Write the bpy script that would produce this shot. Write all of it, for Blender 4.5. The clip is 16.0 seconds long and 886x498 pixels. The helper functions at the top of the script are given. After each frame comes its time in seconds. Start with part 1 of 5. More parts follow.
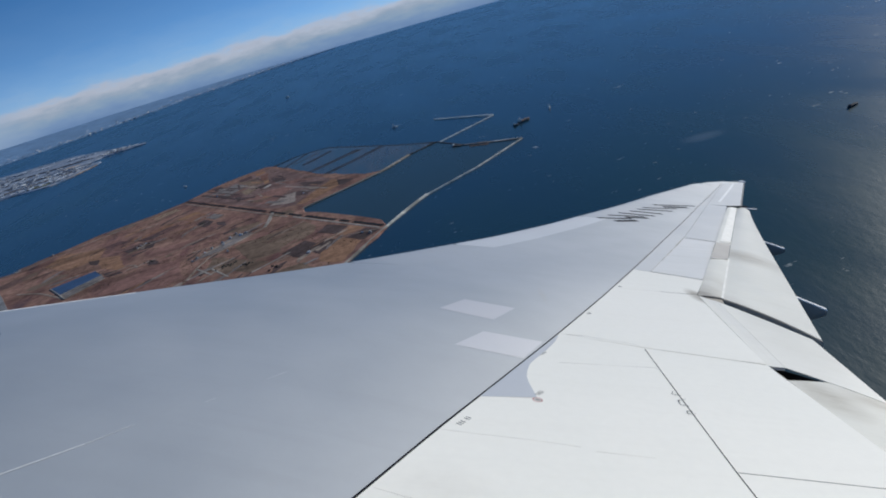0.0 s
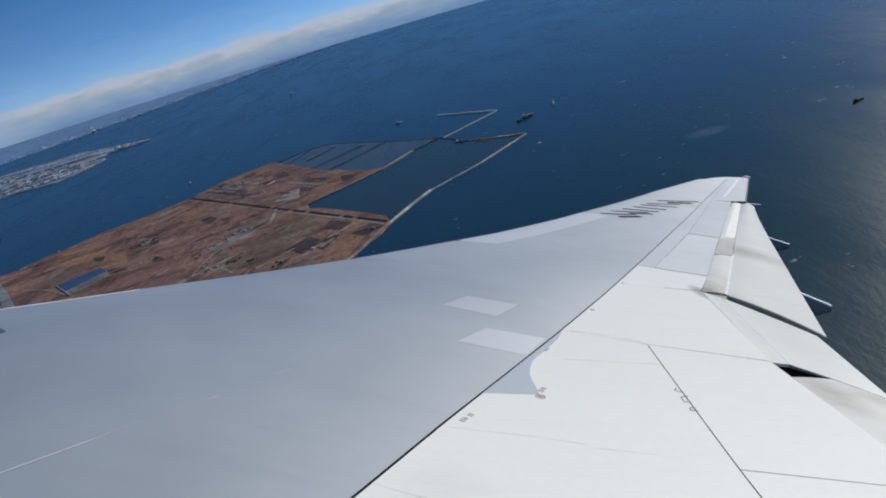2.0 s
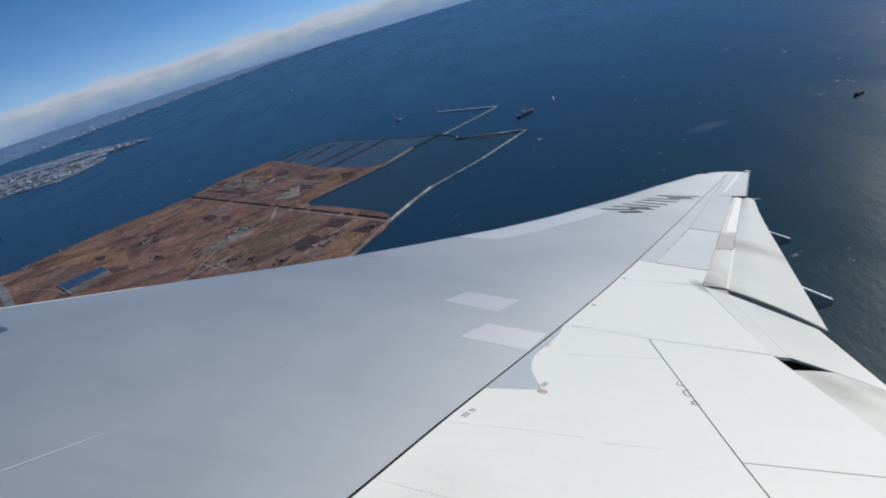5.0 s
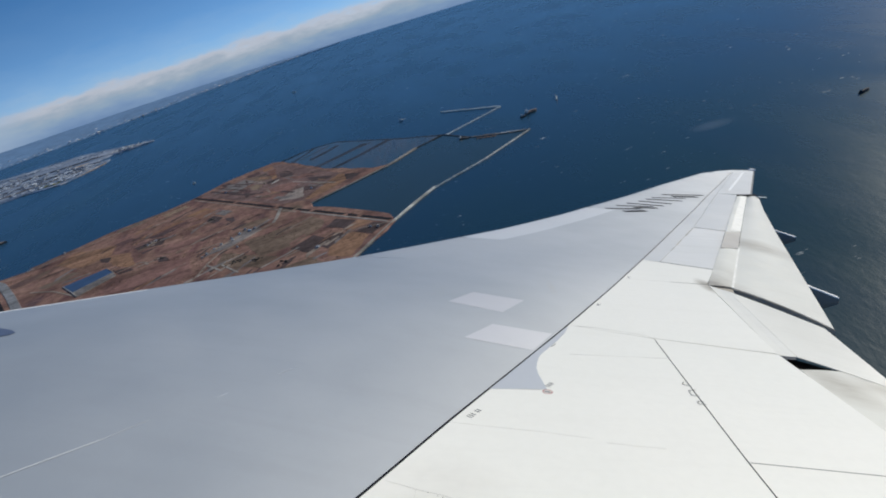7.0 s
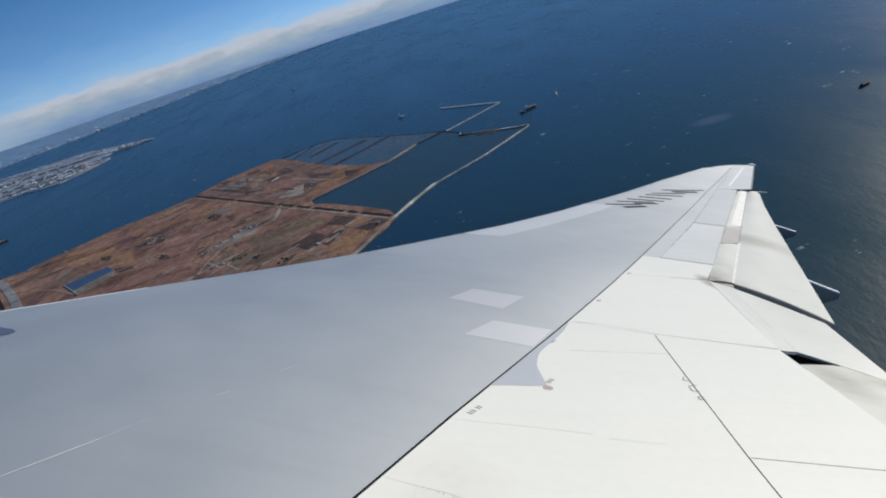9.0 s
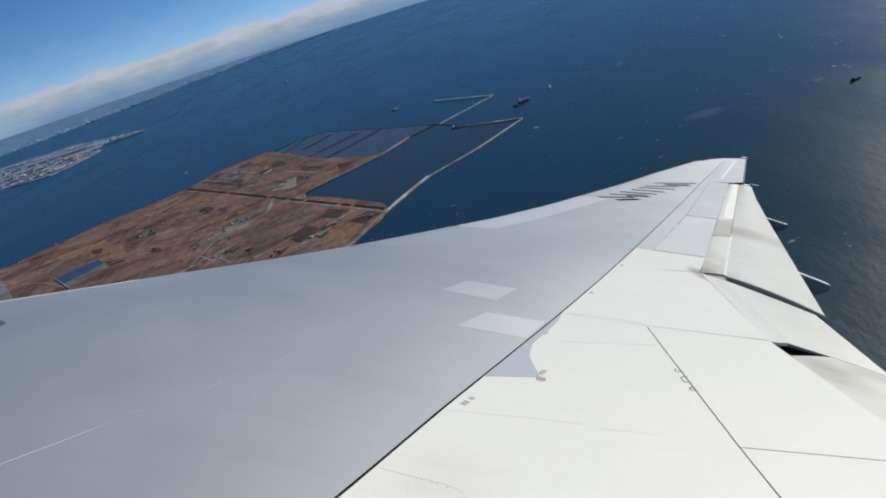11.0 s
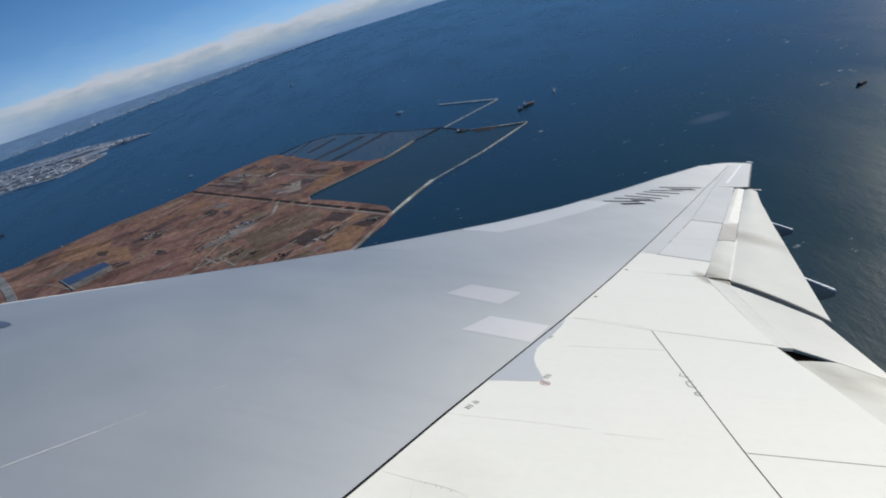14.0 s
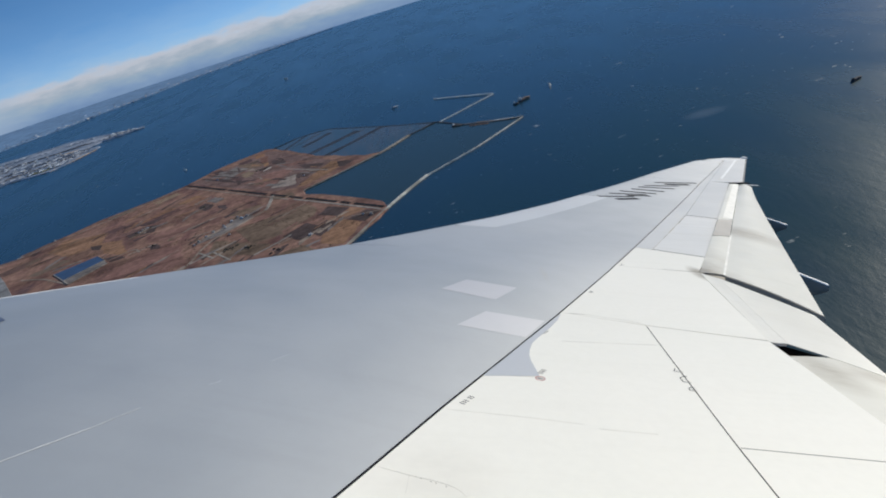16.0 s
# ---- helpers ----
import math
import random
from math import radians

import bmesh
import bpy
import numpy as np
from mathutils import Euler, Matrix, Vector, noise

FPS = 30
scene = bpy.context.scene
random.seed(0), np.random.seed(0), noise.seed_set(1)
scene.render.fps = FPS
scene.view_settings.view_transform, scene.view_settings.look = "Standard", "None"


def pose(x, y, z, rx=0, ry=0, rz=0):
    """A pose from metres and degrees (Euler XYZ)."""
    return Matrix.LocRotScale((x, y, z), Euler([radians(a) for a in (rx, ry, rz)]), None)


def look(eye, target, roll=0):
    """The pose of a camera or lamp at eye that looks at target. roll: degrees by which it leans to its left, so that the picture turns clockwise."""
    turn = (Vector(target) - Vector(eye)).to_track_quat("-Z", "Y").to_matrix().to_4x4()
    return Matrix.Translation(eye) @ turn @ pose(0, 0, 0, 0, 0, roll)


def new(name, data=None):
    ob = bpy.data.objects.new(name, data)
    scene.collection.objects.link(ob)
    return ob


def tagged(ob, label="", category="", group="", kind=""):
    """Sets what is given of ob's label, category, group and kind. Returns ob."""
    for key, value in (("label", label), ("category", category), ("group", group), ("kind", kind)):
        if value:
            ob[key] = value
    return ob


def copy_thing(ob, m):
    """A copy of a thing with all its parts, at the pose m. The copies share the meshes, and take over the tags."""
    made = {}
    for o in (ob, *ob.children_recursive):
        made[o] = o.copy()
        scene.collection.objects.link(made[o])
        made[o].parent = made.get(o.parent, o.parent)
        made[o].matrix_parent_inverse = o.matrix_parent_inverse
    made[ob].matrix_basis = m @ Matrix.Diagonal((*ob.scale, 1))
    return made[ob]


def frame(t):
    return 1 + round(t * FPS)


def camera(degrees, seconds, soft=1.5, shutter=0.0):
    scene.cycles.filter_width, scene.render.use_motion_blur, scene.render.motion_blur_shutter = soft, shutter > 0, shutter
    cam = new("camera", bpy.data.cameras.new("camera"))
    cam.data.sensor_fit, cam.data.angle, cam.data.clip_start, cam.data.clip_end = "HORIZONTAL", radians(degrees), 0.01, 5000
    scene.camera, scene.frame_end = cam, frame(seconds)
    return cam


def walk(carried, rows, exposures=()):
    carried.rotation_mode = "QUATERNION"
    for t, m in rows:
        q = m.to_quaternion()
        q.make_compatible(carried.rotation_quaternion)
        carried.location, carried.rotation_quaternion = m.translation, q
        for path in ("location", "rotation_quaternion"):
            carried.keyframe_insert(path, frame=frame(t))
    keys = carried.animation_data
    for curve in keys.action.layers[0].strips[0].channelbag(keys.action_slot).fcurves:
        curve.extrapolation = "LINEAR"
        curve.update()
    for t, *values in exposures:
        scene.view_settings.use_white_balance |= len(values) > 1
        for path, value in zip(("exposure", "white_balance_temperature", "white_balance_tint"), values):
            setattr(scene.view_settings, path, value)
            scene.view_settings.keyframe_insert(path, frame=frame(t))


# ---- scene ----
# An airliner's wing over a bay: the wing, the sea, a reclaimed island and far coasts.
# The camera looks out of a cabin window over the wing and sways slightly.
HEIGHT = 250.0
FAR = 4950.0
cam = camera(71.6, 16.0, 1.9)
ROWS = [
    (0.0, -0.005, -0.006, 249.999, 66.256, 14.814, -7.923),
    (0.5, -0.004, -0.005, 249.992, 65.615, 15.125, -8.098),
    (1.0, -0.007, -0.005, 249.985, 65.368, 15.037, -8.037),
    (1.5, -0.004, -0.004, 250.000, 65.829, 14.875, -7.715),
    (2.0, 0.006, -0.002, 250.002, 65.956, 15.031, -7.623),
    (2.5, -0.005, -0.010, 249.989, 65.518, 15.447, -7.947),
    (3.0, -0.005, -0.011, 249.982, 65.432, 15.506, -8.102),
    (3.5, -0.002, -0.003, 249.994, 65.432, 15.249, -7.961),
    (4.0, 0.003, -0.007, 249.993, 65.481, 15.330, -7.885),
    (6.5, -0.002, -0.004, 250.000, 65.790, 15.521, -7.462),
    (7.0, -0.002, -0.005, 250.002, 65.702, 15.840, -7.512),
    (7.5, 0.001, 0.005, 250.004, 65.397, 16.031, -7.188),
    (8.0, 0.000, 0.000, 250.000, 65.421, 16.364, -7.343),
    (8.5, 0.000, 0.002, 250.010, 65.675, 16.156, -7.401),
    (9.0, 0.004, -0.003, 250.002, 65.350, 16.123, -7.599),
    (9.5, -0.001, -0.001, 249.996, 65.082, 15.777, -7.980),
    (12.0, -0.001, -0.005, 249.988, 64.403, 15.821, -8.222),
    (12.5, -0.004, -0.001, 249.993, 64.505, 15.727, -8.218),
    (13.0, 0.000, 0.005, 249.988, 64.584, 15.628, -8.127),
    (13.5, 0.000, 0.011, 249.993, 64.624, 15.632, -7.910),
    (14.0, -0.005, -0.003, 249.990, 65.003, 15.782, -7.727),
    (14.5, -0.005, -0.002, 249.988, 65.124, 15.733, -7.825),
    (15.0, 0.000, -0.007, 249.987, 65.194, 15.904, -8.021),
    (15.5, -0.001, 0.000, 249.987, 65.049, 15.654, -8.135),
    (16.0, -0.004, 0.002, 249.995, 64.397, 15.545, -8.112),
]
walk(cam, [(r[0], pose(*r[1:])) for r in ROWS],
     [(0.0, -0.10, 6130, 9), (4.0, -0.06, 6180, 9), (7.0, 0.03, 6420, 8), (9.5, 0.06, 6480, 8), (12.0, 0.0, 6460, 8), (16.0, 0.10, 6540, 8)])

# ---- light ----
SUN_EL, SUN_AZ = 24.0, 53.2      # degrees; azimuth clockwise from +Y
sun_dir = Vector((math.sin(radians(SUN_AZ)) * math.cos(radians(SUN_EL)),
                  math.cos(radians(SUN_AZ)) * math.cos(radians(SUN_EL)), math.sin(radians(SUN_EL))))
sun_data = bpy.data.lights.new("sun", "SUN")
sun_data.energy, sun_data.angle, sun_data.color = 3.6, radians(0.53), (1.0, 0.93, 0.80)
sun = new("sun", sun_data)
sun.matrix_world = look((0, 0, 600), Vector((0, 0, 600)) - sun_dir)

world = bpy.data.worlds.new("sky")
scene.world = world
world.use_nodes = True
wn, wl = world.node_tree.nodes, world.node_tree.links
wn.clear()
w_out, w_bg, w_tc = wn.new("ShaderNodeOutputWorld"), wn.new("ShaderNodeBackground"), wn.new("ShaderNodeTexCoord")
w_map = wn.new("ShaderNodeMapping")
w_map.inputs["Scale"].default_value = (1, 1, 3.2)
w_map.inputs["Location"].default_value = (0, 0, 0.20)
w_norm = wn.new("ShaderNodeVectorMath")
w_norm.operation = "NORMALIZE"
w_sky = wn.new("ShaderNodeTexSky")
w_sky.sky_type, w_sky.sun_disc = "NISHITA", False
w_sky.sun_elevation, w_sky.sun_rotation = radians(SUN_EL), radians(SUN_AZ)
w_sky.altitude, w_sky.air_density, w_sky.dust_density, w_sky.ozone_density = 1200, 1.0, 0.0, 4.0
wl.new(w_tc.outputs["Generated"], w_map.inputs["Vector"])
wl.new(w_map.outputs["Vector"], w_norm.inputs[0])
wl.new(w_norm.outputs[0], w_sky.inputs["Vector"])
# haze over the far coast, a long bank of low clouds with broken tops, a pale glow above it
w_sep = wn.new("ShaderNodeSeparateXYZ")
wl.new(w_tc.outputs["Generated"], w_sep.inputs[0])
w_stretch = wn.new("ShaderNodeMapping")
w_stretch.inputs["Scale"].default_value = (17, 17, 64)
wl.new(w_tc.outputs["Generated"], w_stretch.inputs["Vector"])
w_noise = wn.new("ShaderNodeTexNoise")
w_noise.inputs["Scale"].default_value, w_noise.inputs["Detail"].default_value = 1.0, 7
w_noise.inputs["Roughness"].default_value = 0.62
wl.new(w_stretch.outputs["Vector"], w_noise.inputs["Vector"])
w_shift = wn.new("ShaderNodeMath")
w_shift.operation = "MULTIPLY_ADD"
w_shift.inputs[1].default_value, w_shift.inputs[2].default_value = -0.036, 0.0710
wl.new(w_noise.outputs["Fac"], w_shift.inputs[0])
w_h = wn.new("ShaderNodeMath")
w_h.operation = "ADD"
wl.new(w_sep.outputs["Z"], w_h.inputs[0])
wl.new(w_shift.outputs[0], w_h.inputs[1])
w_add = wn.new("ShaderNodeMath")
w_add.operation = "MULTIPLY"
w_add.inputs[1].default_value = 5.0
wl.new(w_h.outputs[0], w_add.inputs[0])
w_ramp = wn.new("ShaderNodeValToRGB")
wl.new(w_add.outputs[0], w_ramp.inputs["Fac"])
cr = w_ramp.color_ramp
cr.elements[0].position, cr.elements[0].color = 0.0, (1, 1, 1, 1)
cr.elements[1].position, cr.elements[1].color = 0.85, (0, 0, 0, 1)
for at, v in ((0.14, 0.97), (0.185, 0.82), (0.225, 0.52), (0.32, 0.30), (0.50, 0.11)):
    e = cr.elements.new(at)
    e.color = (v, v, v, 1)
w_tone = wn.new("ShaderNodeValToRGB")
wl.new(w_add.outputs[0], w_tone.inputs["Fac"])
ct = w_tone.color_ramp
ct.elements[0].position, ct.elements[0].color = 0.0, (0.155, 0.245, 0.42, 1)
ct.elements[1].position, ct.elements[1].color = 0.30, (0.40, 0.52, 0.65, 1)
for at, tone in ((0.055, (0.20, 0.295, 0.46)), (0.110, (0.27, 0.355, 0.465)), (0.150, (0.36, 0.405, 0.475)), (0.180, (0.50, 0.485, 0.51)), (0.200, (0.54, 0.515, 0.525)), (0.235, (0.43, 0.52, 0.61))):
    e = ct.elements.new(at)
    e.color = (*tone, 1)
w_gain = wn.new("ShaderNodeMixRGB")
w_gain.blend_type = "MULTIPLY"
w_gain.inputs["Fac"].default_value, w_gain.inputs["Color2"].default_value = 1.0, (7.7, 7.7, 7.7, 1)
w_end = wn.new("ShaderNodeMapRange")
w_end.interpolation_type = "SMOOTHSTEP"
for key, value in (("From Min", -0.53), ("From Max", -0.44), ("To Min", 0.25), ("To Max", 1.0)):
    w_end.inputs[key].default_value = value
wl.new(w_sep.outputs["X"], w_end.inputs["Value"])
w_thin = wn.new("ShaderNodeMixRGB")
w_thin.inputs["Color1"].default_value = (0.33, 0.42, 0.55, 1)
wl.new(w_end.outputs["Result"], w_thin.inputs["Fac"])
wl.new(w_tone.outputs["Color"], w_thin.inputs["Color2"])
wl.new(w_thin.outputs["Color"], w_gain.inputs["Color1"])
w_mix = wn.new("ShaderNodeMixRGB")
wl.new(w_gain.outputs["Color"], w_mix.inputs["Color2"])
w_tint = wn.new("ShaderNodeMixRGB")
w_tint.blend_type = "MULTIPLY"
w_tint.inputs["Fac"].default_value, w_tint.inputs["Color2"].default_value = 1.0, (0.66, 0.98, 1.10, 1)
wl.new(w_ramp.outputs["Color"], w_mix.inputs["Fac"])
wl.new(w_sky.outputs["Color"], w_tint.inputs["Color1"])
wl.new(w_tint.outputs["Color"], w_mix.inputs["Color1"])
wl.new(w_mix.outputs["Color"], w_bg.inputs["Color"])
w_bg.inputs["Strength"].default_value = 0.13
wl.new(w_bg.outputs[0], w_out.inputs["Surface"])


# ---- materials ----
class Mat:
    """A node material under construction."""

    def __init__(self, name):
        self.m = bpy.data.materials.new(name)
        self.m.use_nodes = True
        self.t = self.m.node_tree
        self.b = self.t.nodes["Principled BSDF"]
        self.tc = self.t.nodes.new("ShaderNodeTexCoord")

    def node(self, kind):
        return self.t.nodes.new(kind)

    def link(self, a, b):
        self.t.links.new(a, b)

    def noise(self, scale, detail=4, rough=0.55, stretch=None, turn=0.0):
        n = self.node("ShaderNodeTexNoise")
        n.inputs["Scale"].default_value, n.inputs["Detail"].default_value = scale, detail
        n.inputs["Roughness"].default_value = rough
        mp = self.node("ShaderNodeMapping")
        mp.inputs["Scale"].default_value = stretch or (1, 1, 1)
        mp.inputs["Rotation"].default_value = (0, 0, radians(turn))
        self.link(self.tc.outputs["Object"], mp.inputs["Vector"])
        self.link(mp.outputs["Vector"], n.inputs["Vector"])
        return n.outputs["Fac"]

    def ramp(self, fac, stops):
        r = self.node("ShaderNodeValToRGB")
        el = r.color_ramp.elements
        while len(el) < len(stops):
            el.new(0.5)
        for k, (p, c) in zip(el, stops):
            k.position = p
            k.color = (*c, 1) if isinstance(c, tuple) else (c, c, c, 1)
        self.link(fac, r.inputs["Fac"])
        return r.outputs["Color"]

    def mix(self, fac, a, b, mode="MIX"):
        n = self.node("ShaderNodeMixRGB")
        n.blend_type = mode
        for s, v in ((n.inputs["Fac"], fac), (n.inputs["Color1"], a), (n.inputs["Color2"], b)):
            if isinstance(v, (int, float)):
                s.default_value = v if s.name == "Fac" else (v, v, v, 1)
            elif isinstance(v, tuple):
                s.default_value = (*v, 1)
            else:
                self.link(v, s)
        return n.outputs["Color"]

    def stain(self, centre, radii, amount, grain=3.0):
        """A soft-edged, broken stain round a point of the object."""
        mp = self.node("ShaderNodeMapping")
        mp.inputs["Location"].default_value = [-c / r for c, r in zip(centre, radii)]
        mp.inputs["Scale"].default_value = [1 / r for r in radii]
        self.link(self.tc.outputs["Object"], mp.inputs["Vector"])
        ln = self.node("ShaderNodeVectorMath")
        ln.operation = "LENGTH"
        self.link(mp.outputs["Vector"], ln.inputs[0])
        spread = self.ramp(ln.outputs["Value"], [(0.25, amount), (1.0, 0.0)])
        return self.mix(1.0, spread, self.ramp(self.noise(grain, 5, 0.65, (2.0, 0.6, 1)), [(0.3, 0.45), (0.6, 1.0)]), "MULTIPLY")

    def bump(self, height, strength, distance):
        n = self.node("ShaderNodeBump")
        n.inputs["Strength"].default_value, n.inputs["Distance"].default_value = strength, distance
        self.link(height, n.inputs["Height"])
        self.link(n.outputs["Normal"], self.b.inputs["Normal"])

    def set(self, color=None, rough=None, metal=None, coat=None, spec=None):
        for key, v in (("Base Color", color), ("Roughness", rough), ("Metallic", metal),
                       ("Coat Weight", coat), ("Specular IOR Level", spec)):
            if v is None:
                continue
            if isinstance(v, tuple):
                self.b.inputs[key].default_value = (*v, 1)
            elif isinstance(v, (int, float)):
                self.b.inputs[key].default_value = v
            else:
                self.link(v, self.b.inputs[key])
        return self.m


def paint(name, a, b, rough=0.35, streak=0.0, dirt=(0.45, 0.42, 0.36), spec=0.5, stains=(), coat=0.0):
    """Aircraft paint: two close tones, chordwise streaks of grime, faint waviness of the sheet."""
    k = Mat(name)
    base = k.mix(k.ramp(k.noise(0.55, 3), [(0.35, 0.0), (0.65, 1.0)]), a, b)
    if streak:
        s = k.ramp(k.noise(1.0, 5, 0.6, (7.0, 0.5, 1.0)), [(0.5, 0.0), (0.75, streak)])
        base = k.mix(s, base, dirt)
    for centre, radii, amount in stains:
        base = k.mix(k.stain(centre, radii, amount), base, (0.24, 0.21, 0.165))
    fine = k.ramp(k.noise(14.0, 4), [(0.3, 0.985), (0.7, 1.01)])
    base = k.mix(1.0, base, fine, "MULTIPLY")
    r = k.ramp(k.noise(2.3, 4), [(0.3, rough - 0.03), (0.7, rough + 0.03)])
    k.bump(k.noise(0.9, 2), 0.006, 0.02)
    k.b.inputs["Coat Roughness"].default_value = rough
    return k.set(base, r, spec=spec, coat=coat)


# Tone range and streaks are widened to paint in cloudy reflections on the skin.
M_GREY = paint("grey_wing_paint", (0.198, 0.226, 0.266), (0.256, 0.282, 0.320), 0.60, 0.22, (0.185, 0.205, 0.235), spec=1.0, coat=1.0, stains=[((7.75, -1.26, -1.3), (0.45, 0.06, 1), 0.25)])
M_OUTER = paint("pale_grey_outer_paint", (0.595, 0.592, 0.58), (0.645, 0.64, 0.625), 0.42, 0.16)
M_CREAM = paint("cream_flap_paint", (0.64, 0.63, 0.585), (0.69, 0.68, 0.635), 0.42, 0.12)
M_STRIP = paint("worn_white_strip_paint", (0.66, 0.655, 0.635), (0.72, 0.71, 0.69), 0.42, 0.25)
M_GREY_LIGHT = paint("light_grey_panel", (0.335, 0.345, 0.39), (0.375, 0.385, 0.43), 0.60, spec=1.0, coat=1.0)
# The wing's own grey, lightened to paint in the light on the lobe.
M_LOBE = paint("lit_lobe_grey_paint", (0.36, 0.385, 0.43), (0.39, 0.415, 0.455), 0.60, spec=1.0, coat=1.0)
# Lighter than the wing grey: the slat's sheen is put into the colour.
M_SLAT = paint("slat_paint", (0.35, 0.375, 0.415), (0.39, 0.415, 0.455), 0.60, spec=1.0, coat=1.0)
M_WHITE = paint("white_panel_paint", (0.80, 0.79, 0.735), (0.82, 0.805, 0.75), 0.50, 0.05, spec=0.14,
                stains=[*(((10.5 + 0.45 * k, -3.60 - 0.225 * k, -1.0 + 0.045 * k), (0.75, 0.15, 1), 0.22) for k in range(7)), ((8.6, -3.6, -1.18), (0.5, 0.16, 1), 0.9), ((12.6, -5.35, -0.7), (0.8, 0.35, 1), 0.35), ((3.2, 0.0, -1.7), (0.5, 0.5, 1), 0.12)])
M_FLAP = paint("soiled_white_flap_paint", (0.57, 0.565, 0.515), (0.63, 0.62, 0.57), 0.42, 0.20,
               stains=[((12.3, -6.0, -0.8), (0.75, 1.0, 3), 0.75), ((5.35, -3.45, -1.5), (0.55, 0.35, 1), 0.7), ((5.5, -4.1, -1.6), (0.35, 0.5, 1), 0.6), ((8.8, -4.1, -1.2), (0.5, 0.35, 1), 0.4)])
M_SHROUD = paint("cream_shroud_paint", (0.62, 0.61, 0.55), (0.70, 0.69, 0.63), 0.40, 0.2,
                 stains=[((12.6, -5.7, -0.75), (0.9, 1.0, 3), 1.0), ((8.75, -3.75, -1.2), (0.9, 0.6, 1), 1.0), ((9.6, -4.2, -1.1), (1.6, 0.6, 1), 0.35)])
M_GRIME = paint("grimy_panel_paint", (0.28, 0.265, 0.255), (0.37, 0.35, 0.33), 0.55, 0.4, (0.3, 0.28, 0.25))
# Dark tone puts the shade on the flap-track fairings' sides into the paint.
M_UNDER = paint("shaded_underside_paint", (0.17, 0.16, 0.145), (0.21, 0.20, 0.18), 0.5)


def plain(name, color, rough=0.6, metal=0.0, spread=0.12, scale=6.0):
    k = Mat(name)
    f = k.ramp(k.noise(scale, 4), [(0.3, 1.0 - spread), (0.7, 1.0 + spread)])
    return k.set(k.mix(1.0, color, f, "MULTIPLY"), rough, metal)


M_SEAL = plain("black_rubber_seal", (0.012, 0.014, 0.018), 0.9)
M_SEAL.node_tree.nodes["Principled BSDF"].inputs["Specular IOR Level"].default_value = 0.1
M_LINE = plain("grey_joint_sealant", (0.69, 0.675, 0.63), 0.7, 0, 0.25, 3.0)
M_JOINT = plain("grimy_joint", (0.42, 0.40, 0.37), 0.7, 0, 0.4, 3.0)
M_DARK_LINE = plain("dark_joint_sealant", (0.10, 0.10, 0.11), 0.7)
M_CAVITY = plain("dark_flap_cavity", (0.14, 0.085, 0.070), 0.9, 0, 0.4, 9.0)
M_CAVITY.node_tree.nodes["Principled BSDF"].inputs["Specular IOR Level"].default_value = 0.1
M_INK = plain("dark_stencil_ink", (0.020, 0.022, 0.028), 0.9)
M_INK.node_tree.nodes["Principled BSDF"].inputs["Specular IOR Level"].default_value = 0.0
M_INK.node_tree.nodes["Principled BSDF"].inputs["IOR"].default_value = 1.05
M_OVAL = plain("dark_blue_mark_paint", (0.07, 0.09, 0.15), 0.5)
M_INK_GREY = plain("faded_stencil_ink", (0.09, 0.09, 0.10), 0.8)
M_RED = plain("red_stencil_ink", (0.32, 0.05, 0.05), 0.6)
M_SCRATCH = plain("worn_scratch_metal", (0.66, 0.67, 0.69), 0.5, 0, 0.25, 4.0)
M_PALE = plain("white_paint_line", (0.82, 0.82, 0.82), 0.5)
M_END = plain("brown_shade_and_grime", (0.36, 0.32, 0.27), 0.9)
M_DIRT = plain("brown_dirt_in_joints", (0.25, 0.22, 0.19), 0.8, 0, 0.5, 2.0)
M_SOIL = plain("light_brown_soiling", (0.50, 0.47, 0.42), 0.8, 0, 0.4, 2.0)
M_SEAM = plain("worn_white_seam_paint", (0.74, 0.73, 0.69), 0.6)
M_STEEL = plain("brushed_metal", (0.55, 0.55, 0.56), 0.35, 0.9)


